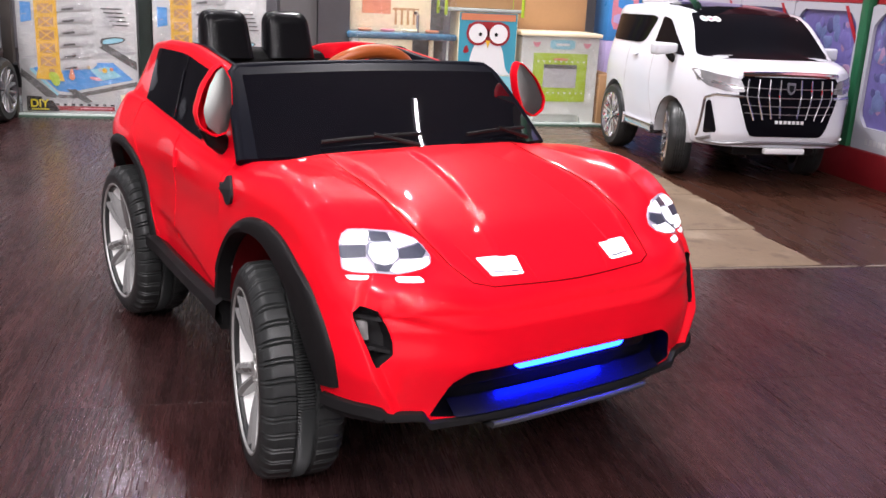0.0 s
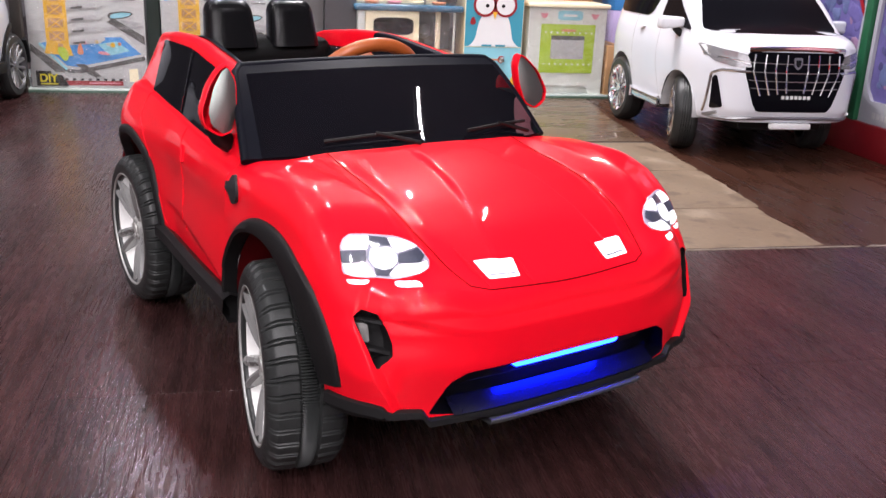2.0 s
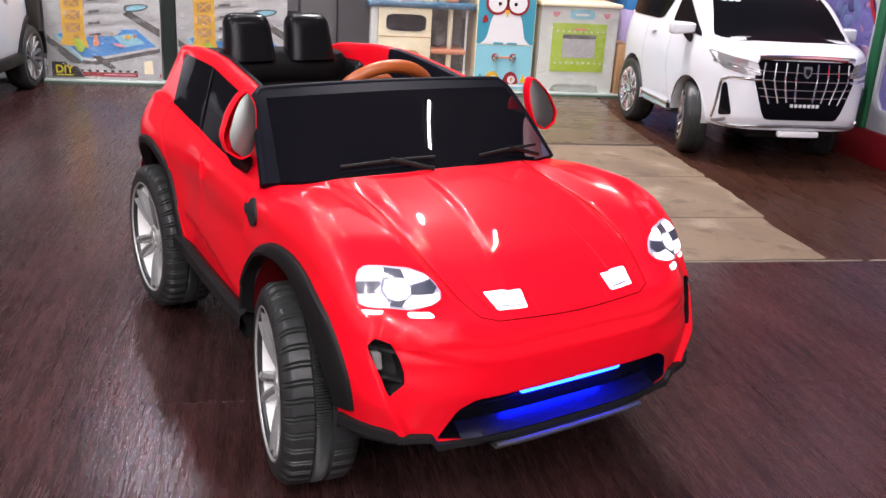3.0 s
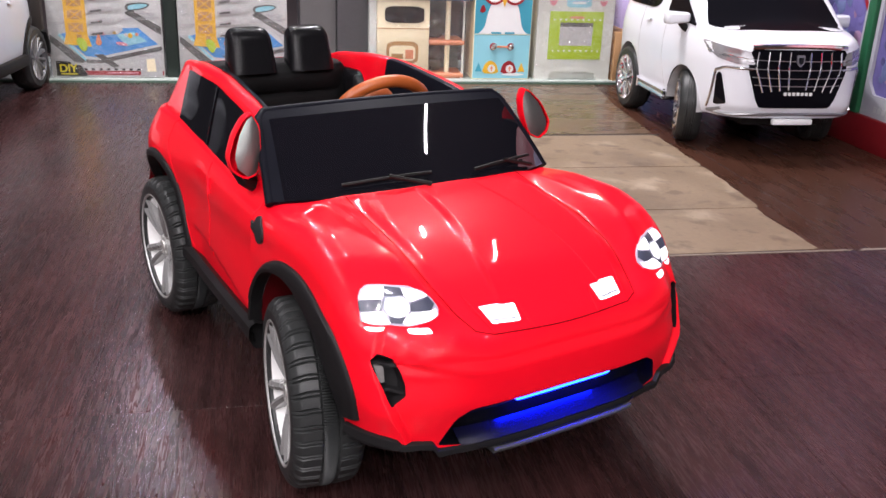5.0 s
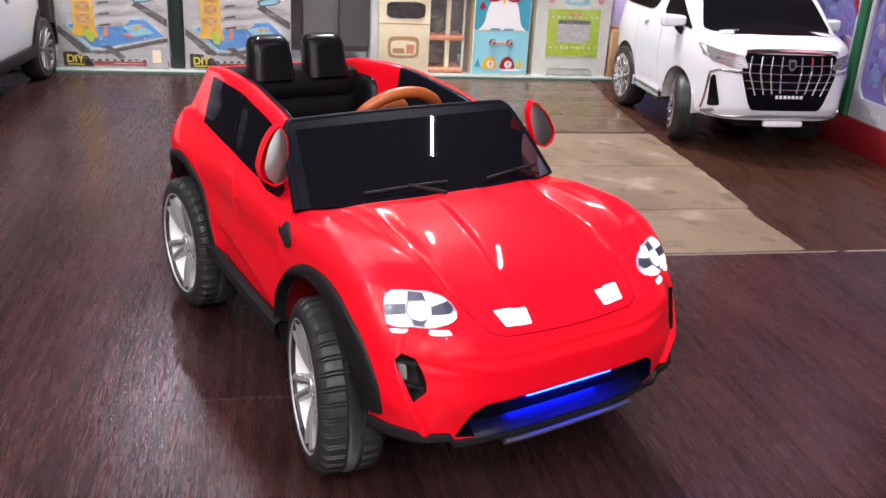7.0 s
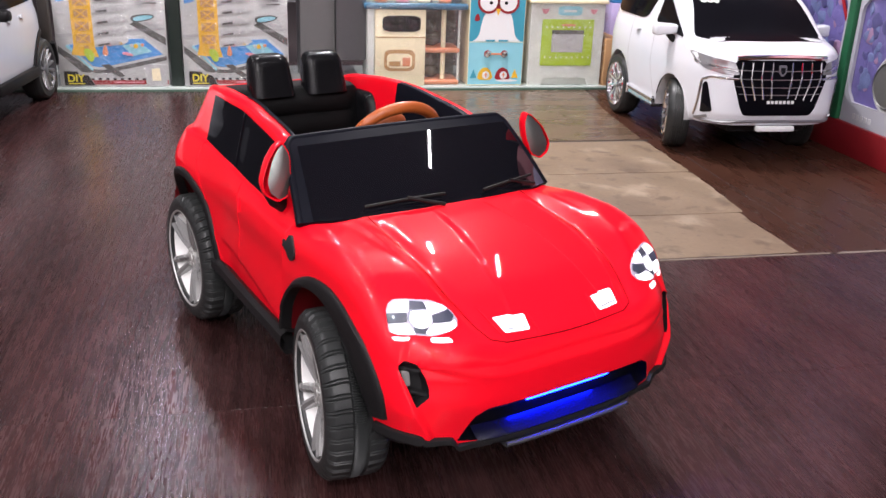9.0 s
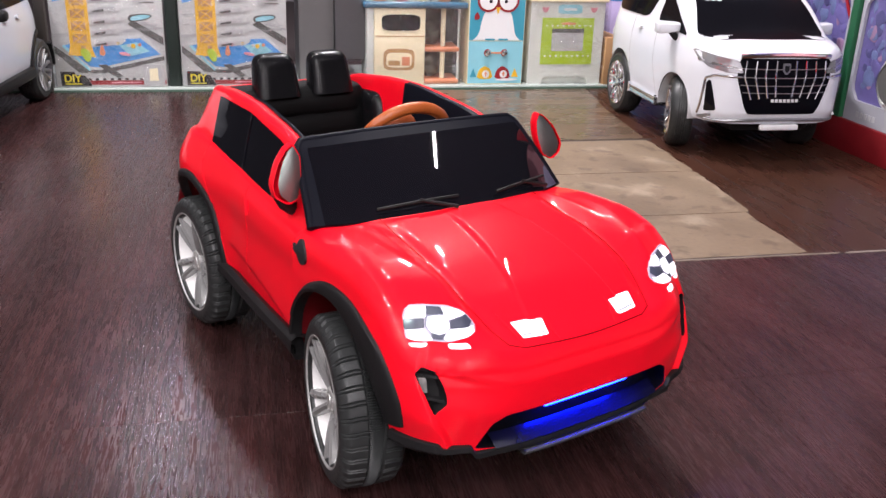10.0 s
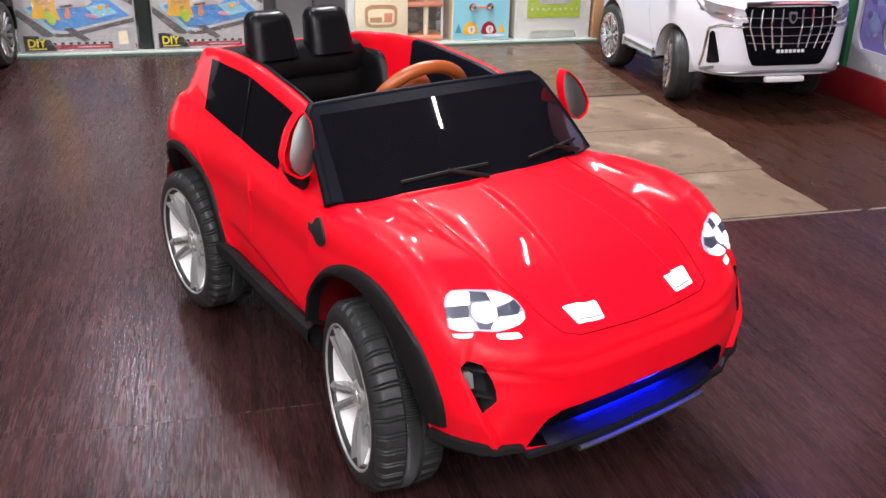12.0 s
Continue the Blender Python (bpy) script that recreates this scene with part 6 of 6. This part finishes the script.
part("post", add_tube(bmesh.new(), [(0.478, 0.03, 0), (0.478, 0.03, 0.385)], 0.006, 8), GREYISH, kit)
part("back_panel", box((0.30, 0.205, 0), (0.49, 0.22, 0.62), 0.002), ROAD_GREY, kit)
part("worktop", box((-0.02, -0.015, 0.385), (0.515, 0.225, 0.418), 0.012, 3), material("blue_worktop", (0.05, 0.15, 0.25), 0.15, vary=0.35, scale=60, coat=0.5), kit, "shiny blue worktop")
part("upper_panel", box((0.0, 0.09, 0.418), (0.40, 0.12, 0.80), 0.004), CREAM, kit, "cream upper panel")
slab(kit, "window_print", rect(0.06, 0.50, 0.20, 0.60), 1, ORANGE, y_face=0.09)
for k in range(4):
    slab(kit, "railing_print", rect(0.22 + 0.03 * k, 0.45, 0.232 + 0.03 * k, 0.52), 1, BROWN_PRINT, y_face=0.09)
slab(kit, "railing_print", rect(0.21, 0.52, 0.34, 0.53), 1, BROWN_PRINT, y_face=0.09)
part("tap", add_tube(bmesh.new(), [(0.33, 0.06, 0.418), (0.33, 0.06, 0.50), (0.32, 0.04, 0.52), (0.31, 0.02, 0.51)], 0.008, 8), CHROME, kit)
for k in range(4):
    part("dish", add_lathe(bmesh.new(), [(0.0, 0.0), (0.030, 0.0), (0.036, 0.010), (0.033, 0.012), (0.028, 0.004), (0.0, 0.004)], 24, pose(0.07 + 0.11 * k, 0.04, 0.4185, 90, 0, 0)), (ORANGE, PINK, CREAM, ORANGE)[k], kit)
for zz, xx in ((0.03, 0.345), (0.195, 0.35), (0.24, 0.33), (0.08, 0.34)):
    bm = bmesh.new()
    bmesh.ops.create_icosphere(bm, subdivisions=3, radius=0.042, matrix=pose(xx, 0.11, zz + 0.035))
    for v in bm.verts:
        v.co += v.co.normalized() * 0.02 * noise.noise(v.co * 40)
    part("wrapped_lump", bm, BAG, kit)



wrap(kit, -0.01, 0.50, 0.01, 0.78, -0.008, 1.0)

# teal toy cabinet with printed shapes
cab = thing("teal_toy_cabinet", "teal toy cabinet with round white and red printed shapes", "toy cabinet", pose(0.868, BACK, 0.018))
part("carcass", box((0, 0, 0), (0.298, 0.20, 0.53), 0.003), CREAM, cab)
slab(cab, "upper_door", rect(0.004, 0.228, 0.294, 0.526), 2, TEAL, "teal upper door")
slab(cab, "lower_door", rect(0.004, 0.006, 0.294, 0.224), 2, PALE_BLUE, "pale blue lower door")
belly = curve((0.229, 0.128), (0.245, 0.108), (0.27, 0.094), (0.31, 0.086), (0.35, 0.076), (0.39, 0.052), (0.41, 0.02))
levels = [lerp(0.229, 0.41, k / 20) for k in range(21)]
dome_pts = [(0.15 - belly(z), z) for z in levels] + [(0.15 + belly(z), z) for z in levels[::-1]]
slab(cab, "white_print", dome_pts, 3, CARD)
slab(cab, "band_print", rect(0.012, 0.490, 0.286, 0.522), 3, ORANGE)
slab(cab, "ring_print", rounded([(0.05, 0.40), (0.15, 0.385), (0.25, 0.40), (0.262, 0.45), (0.24, 0.485), (0.06, 0.485), (0.04, 0.45)]), 4, RED_FABRIC)
for cx in (0.098, 0.202):
    slab(cab, "ring_print", circle(cx, 0.428, 0.058), 4.5, RED_FABRIC)
    slab(cab, "disc_print", circle(cx, 0.428, 0.046), 5, CARD)
    slab(cab, "dot_print", circle(cx + (0.012 if cx < 0.15 else -0.012), 0.424, 0.009, 12), 6, BLACK)
slab(cab, "wedge_print", [(0.138, 0.395), (0.162, 0.395), (0.15, 0.36)], 6, YELLOW)
slab(cab, "drop_print", rounded([(0.04, 0.375), (0.052, 0.36), (0.058, 0.335), (0.03, 0.33), (0.026, 0.345)]), 4, RED_FABRIC)
for zz in (0.165,):
    for cx in (0.105, 0.195):
        slab(cab, "knob_print", circle(cx, zz, 0.019), 4, RED_FABRIC)
        part("knob", add_lathe(bmesh.new(), [(0.013, -0.004), (0.016, -0.018), (0.010, -0.026), (0.0, -0.027)], 20, pose(cx, 0, zz)), CHROME, cab)
    slab(cab, "bar_print", rect(0.12, zz - 0.004, 0.18, zz + 0.004), 5, ORANGE)
for cx, mat_ in ((0.095, YELLOW), (0.19, RED_FABRIC)):
    slab(cab, "hill_print", rounded([(cx - 0.045, 0.03), (cx + 0.045, 0.03), (cx + 0.03, 0.08), (cx, 0.098), (cx - 0.03, 0.08)], 0.2, 1), 4, mat_)
    slab(cab, "disc_print", circle(cx + 0.005, 0.055, 0.02), 5, CARD)
    slab(cab, "arrow_print", [(cx - 0.004, 0.055), (cx + 0.005, 0.07), (cx + 0.014, 0.055), (cx + 0.008, 0.055), (cx + 0.008, 0.043), (cx + 0.002, 0.043), (cx + 0.002, 0.055)], 6, ORANGE)
slab(cab, "tree_print", [(0.015, 0.04), (0.05, 0.04), (0.033, 0.085)], 4, TEAL)
slab(cab, "tree_print", [(0.238, 0.04), (0.275, 0.04), (0.256, 0.085)], 4, YELLOW)
slab(cab, "plate_print", rounded(rect(0.155, 0.02, 0.27, 0.032), 0.3, 1), 5, CARD)
for xx in (0.09, 0.16):
    slab(cab, "small_print", rect(xx, 0.228, xx + 0.05, 0.238), 4, TEAL)

# little green-legged table above it
tbl = thing("display_rack", "lime green wire rack with a glass shelf", "rack", pose(0.80, BACK - 0.01, 0.548))
part("shelf", box((0, 0, 0), (0.385, 0.2, 0.016), 0.003), MINT, tbl)
for xx in (0.0, 0.385):
    part("leg", add_tube(bmesh.new(), [(xx, 0.0, -0.02), (xx, 0.0, 0.6)], 0.008, 8), LIME, tbl)
    part("leg", add_tube(bmesh.new(), [(xx, 0.2, -0.02), (xx, 0.2, 0.6)], 0.008, 8), LIME, tbl)
solo("stacked_carton", box((0.83, BACK + 0.05, 0.565), (1.15, BACK + 0.18, 0.85), 0.003), CARTON, "brown carton on the rack", "box")

# pale toy cooker with a green door
ck = thing("toy_cooker", "pale grey toy cooker with a lime green oven door", "toy cooker", pose(1.197, BACK, 0.018))
arch = [(0.0, 0.0), (0.075, 0.0), (0.085, 0.03), (0.105, 0.040), (0.30, 0.040), (0.325, 0.03), (0.335, 0.0), (0.402, 0.0), (0.402, 0.425), (0.0, 0.425)]
part("front_panel", add_prism(bmesh.new(), arch, 0.018, lambda a, b, d: (a, d, b)), GREYISH, ck)
part("carcass", box((0.004, 0.018, 0.0), (0.398, 0.24, 0.42), 0.003), GREYISH, ck)
part("worktop", box((-0.012, -0.02, 0.426), (0.414, 0.25, 0.446), 0.005), CREAM, ck)
slab(ck, "oven_door", rect(0.062, 0.105, 0.345, 0.345), 3, LIME, "lime green oven door")
slab(ck, "oven_window", rect(0.118, 0.175, 0.292, 0.290), 4, MID_GREY, "clear oven window")
slab(ck, "window_shade", rect(0.118, 0.27, 0.292, 0.290), 5, ROAD_GREY)
slab(ck, "handle", rounded(rect(0.165, 0.31, 0.245, 0.322), 0.25, 1), 5, ORANGE)
for k in range(9):
    for zz in (0.142, 0.298):
        slab(ck, "dot_print", [(0.08 + k * 0.03, zz + 0.01), (0.094 + k * 0.03, zz + 0.01), (0.087 + k * 0.03, zz)], 4, CARD)
slab(ck, "panel_print", rounded(rect(0.145, 0.365, 0.275, 0.412), 0.15, 1), 2, PALE_BLUE)
slab(ck, "panel_print", rect(0.175, 0.382, 0.245, 0.394), 3, CARD)
for cx in (0.075, 0.34):
    slab(ck, "heart_print", rounded([(cx - 0.022, 0.40), (cx, 0.395), (cx + 0.022, 0.40), (cx + 0.012, 0.378), (cx, 0.37), (cx - 0.012, 0.378)], 0.2, 1), 2, PINK)
wrap(ck, -0.005, 0.407, 0.01, 0.43, -0.008, 5.0)
note = box((1.34, BACK + 0.02, 0.4645), (1.42, BACK + 0.12, 0.4665))
solo("paper_note", note, CARD, "white paper lying on the toy cooker", "paper", pose(0, 0, 0))
solo("backing_carton", box((1.20, BACK + 0.28, 0.018), (1.62, BACK + 0.5, 0.95), 0.003), CARTON, "brown carton behind the toy cooker", "box")
solo("small_carton", box((1.612, BACK - 0.02, 0.0), (1.70, BACK + 0.25, 0.265), 0.003), CARTON, "brown carton on the floor beside the toy cooker", "box")

# ---- red plinth and boxed playsets along the side ----
SIDE = pose(2.165, 3.13, 0, 0, 0, 0)   # y runs back along the plinth, x into it
solo("side_plinth", box((0.0, -1.2, 0.0), (0.5, 1.75, 0.129), 0.004), PLINTH_RED, "red painted plinth under boxed playsets", "plinth", SIDE, kind="structure")


def playset_box(m, wide=0.46, high=0.54):
    t = thing("playset_box", "white playset box with a purple window and pastel contents", "box", m, "playset boxes")
    oct_ = [(0.06, 0.085), (wide - 0.06, 0.085), (wide - 0.02, 0.13), (wide - 0.02, high - 0.08), (wide - 0.07, high - 0.03), (0.07, high - 0.03), (0.02, high - 0.08), (0.02, 0.13)]
    bm = bmesh.new()
    outer = [(0, 0), (wide, 0), (wide, high), (0, high)]
    ring_o = resample(outer, 64)
    ring_i = resample(oct_, 64)
    ang = lambda p: math.atan2(p[1] - high / 2, p[0] - wide / 2)
    ring_o.sort(key=ang)
    ring_i.sort(key=ang)
    fo = [bm.verts.new((0, -a, b)) for a, b in ring_o]
    fi = [bm.verts.new((0, -a, b)) for a, b in ring_i]
    bi = [bm.verts.new((0.014, -a, b)) for a, b in ring_i]
    bo = [bm.verts.new((0.14, -a, b)) for a, b in ring_o]
    for i in range(64):
        j = (i + 1) % 64
        bm.faces.new((fo[i], fo[j], fi[j], fi[i]))
        bm.faces.new((fi[i], fi[j], bi[j], bi[i]))
        bm.faces.new((fo[i], bo[i], bo[j], fo[j]))
    bm.faces.new(bo)
    part("carton", bm, SHADED_CARD, t)
    part("backing", box((0.0135, -wide + 0.02, 0.05), (0.02, -0.02, high - 0.02)), PURPLE, t, "purple printed backing")
    random.seed(7)
    for k in range(84):
        bm = bmesh.new()
        a, b = 0.05 + random.random() * (wide - 0.10), 0.12 + random.random() * (high - 0.19)
        bmesh.ops.create_icosphere(bm, subdivisions=3, radius=0.008 + 0.020 * random.random(), matrix=pose(0.0135, -a, b) @ Matrix.Diagonal((0.12, 0.8 + 0.5 * random.random(), 1.2, 1)))
        for v in bm.verts:
            v.co += Vector((0, 1, 1)) * 0.014 * noise.noise(v.co * 28 + Vector((k, 0, 0)))
        part("content", bm, (DOLL_PINK, DUSTY_BLUE, VIOLET, PURPLE, DUSTY_BLUE, VIOLET, DOLL_PINK, PURPLE, DUSTY_BLUE, PURPLE)[k % 10], t)
    part("ring", add_tube(bmesh.new(), [(0.009, -wide * 0.58 + 0.090 * math.cos(q), 0.19 + 0.105 * math.sin(q)) for q in (2 * math.pi * k / 32 for k in range(32))], 0.010, 8, closed=True), MID_GREY, t, "pale grey plastic ring")
    part("ring_face", add_lathe(bmesh.new(), [(0.0, 0.004), (0.084, 0.004), (0.088, 0.008)], 32, pose(0.0, -wide * 0.58, 0.19, 0, 0, 90)), ROAD_GREY, t)
    for k in range(5):
        part("print_bar", box((-0.0015, -0.10 - k * 0.026, 0.022), (0.002, -0.083 - k * 0.026, 0.044)), MID_GREY, t)
    part("corner_print", add_prism(bmesh.new(), [(wide - 0.11, high - 0.01), (wide - 0.09, high - 0.01), (wide - 0.015, high - 0.12), (wide - 0.015, high - 0.15)], 0.003, lambda a, b, d: (-0.0015 + d, -a, b)), RED_FABRIC, t)
    return t


pb = playset_box(SIDE @ pose(0.012, 0.248, 0.130))
for yy in (0.770, 1.235, 1.70, -0.215, -0.680):
    copy_thing(pb, SIDE @ pose(0.012, yy, 0.130))
for yy in (0.254, 1.715):
    solo("green_upright", box((-0.004, yy, 0.130), (0.03, yy + 0.044, 1.6), 0.003), GREEN_TRIM, "green painted upright between playset boxes", "post", SIDE, group="green uprights")
for yy, mat_ in ((-0.215, PINK), (0.245, RED_FABRIC), (0.770, RED_FABRIC), (1.235, PINK), (1.70, LILAC)):
    solo("top_box", box((0.02, yy - 0.45, 0.6715), (0.18, yy - 0.01, 0.95), 0.003), mat_, "pink and red toy box on top of the playset boxes", "box", SIDE, group="top boxes")

for yy, z_a, z_b, mat_ in ((0.245, 0.951, 1.33, LILAC), (0.770, 0.951, 1.36, PURPLE), (1.235, 0.951, 1.30, RED_FABRIC), (0.245, 1.331, 1.80, PINK), (0.770, 1.361, 1.85, ROAD_GREY), (1.235, 1.301, 1.78, PINK)):
    solo("top_box", box((0.03, yy - 0.44, z_a), (0.20, yy - 0.02, z_b), 0.003), mat_, "pink and red toy box on top of the playset boxes", "box", SIDE, group="top boxes")

# boxes in the far corner behind the van
random.seed(3)
xx = 1.74
for k in range(6):
    w = 0.17 + 0.06 * random.random()
    mats = (LILAC, SKY_BLUE, CARD, PURPLE, PINK, CARD)
    c = thing("corner_box", "pastel printed toy box stacked in the corner", "box", pose(xx, 4.95, 0), "corner boxes")
    part("carton", box((0, 0, 0), (w, 0.2, 0.42), 0.003), mats[k], c)
    slab(c, "label_print", rounded(rect(0.02, 0.06, w - 0.02, 0.3), 0.12, 1), 1, mats[(k + 2) % 6])
    slab(c, "label_print", rect(0.04, 0.1, w - 0.05, 0.16), 2, mats[(k + 3) % 6])
    d = thing("corner_box", "pastel printed toy box stacked on another", "box", pose(xx, 4.95, 0.421), "corner boxes")
    part("carton", box((0, 0, 0), (w, 0.2, 0.5), 0.003), mats[(k + 1) % 6], d)
    slab(d, "label_print", rounded(rect(0.02, 0.06, w - 0.02, 0.36), 0.12, 1), 1, mats[(k + 4) % 6])
    for j in range(3):
        slab(d, "label_print", rounded(rect(0.03 + 0.02 * j, 0.09 + 0.08 * j, w - 0.04 - 0.01 * j, 0.14 + 0.08 * j), 0.2, 1), 2, mats[(k + j) % 6])
    xx += w + 0.004

# ---- floor pieces ----
def floor_piece(parent, name, x_a, x_b, y_a, y_b, mat_, gap=0.0010, top=0.0, mesh={}):
    key = (round(x_b - x_a, 3), round(y_b - y_a, 3), mat_.name, gap)
    if key not in mesh:
        bm = box((0, 0, -0.006), (x_b - x_a - gap, y_b - y_a - gap, 0.0), 0.0004, 1)
        mesh[key] = mesh_of(bm, name, smoothed=False)
        mesh[key].materials.append(mat_)
    ob = new(name, mesh[key])
    ob.location = (x_a + gap / 2, y_a + gap / 2, top)
    ob.parent = parent
    return ob


wood = tagged(new("wood_floor"), "dark red-brown wood-print floor slabs with dusty joints", "floor", kind="structure")
SX, SY = 1.24, 0.65
for i in range(-3, 4):
    for j in range(-9, 6):
        xa, ya = -0.48 + i * SX, 1.585 + j * SY
        xb, yb = xa + SX, ya + SY
        if xb <= X0 or yb <= Y0 or xa >= X1 or ya >= Y1:
            continue
        if ya > 2.2 and i == 0:      # beside the bare strip
            floor_piece(wood, "slab", xa, 0.60, ya, min(yb, Y1), FLOOR)
        elif ya > 2.2 and i > 0:
            continue
        else:
            floor_piece(wood, "slab", max(xa, X0), min(xb, X1), max(ya, Y0), min(yb, Y1), FLOOR)
bare = tagged(new("bare_floor_strip"), "worn bare cement strip with straight joints", "floor", kind="structure")


def strip_piece(name, pts, mat_, top, parent, rough_edge=0.0):
    bm = bmesh.new()
    pts = resample(pts, 80)
    out = []
    for a, b in pts:
        n = noise.noise(Vector((a * 14, b * 14, 3))) + 0.6 * noise.noise(Vector((a * 45, b * 45, 9)))
        out.append((a + rough_edge * n, b + rough_edge * 0.3 * n))
    add_prism(bm, out, 0.005, lambda a, b, d: (a, b, top - d))
    return part(name, bm, mat_, parent)


for ya, yb, ra, rb in ((2.256, 2.620, 1.362, 1.362), (2.624, 3.095, 1.385, 1.412), (3.100, 3.560, 1.412, 1.424)):
    strip_piece("cement_slab", [(0.604, ya), (ra - 0.02, ya), (rb - 0.02, yb), (0.604, yb)], CONCRETE, 0.0, bare, 0.007)
strip_piece("worn_board", [(0.604, 3.585), (1.400, 3.585), (1.440, 4.16), (1.515, 4.645), (0.604, 4.645)], FAR_WOOD, 0.0, bare, 0.0)
strip_piece("joint_strip", [(0.604, 3.5615), (1.425, 3.5615), (1.425, 3.5835), (0.604, 3.5835)], material("dark_joint", (0.035, 0.024, 0.018), 0.7, vary=0.3), -0.001, bare, 0.0)
side_fl = tagged(new("side_floor"), "reddish brown wood-print boards under the white van", "floor", kind="structure")
strip_piece("edge_board", [(1.30, 2.2385), (1.4505, 2.2385), (1.515, 5.2), (1.38, 5.2)], SIDE_WOOD, -0.0015, side_fl)
for k in range(5):
    xa, xb = 1.4535 + 0.62 * k, 1.4535 + 0.62 * (k + 1) - 0.003
    strip_piece("board", [(xa, 2.2385), (xb, 2.2385), (xb + 0.065, 5.25), (xa + 0.065, 5.25)], SIDE_WOOD, 0.0, side_fl)
strip_piece("threshold_strip", [(1.452, 2.2360), (2.6, 2.2360), (2.6, 2.2450), (1.452, 2.2450)], material("pale_edge_strip", (0.22, 0.18, 0.155), 0.5, vary=0.3), 0.0018, bare, 0.0)
strip_piece("threshold_strip", [(0.60, 2.236), (1.44, 2.236), (1.44, 2.2445), (0.60, 2.2445)], material("pale_threshold", (0.19, 0.15, 0.12), 0.6, vary=0.4), 0.0015, bare, 0.0)
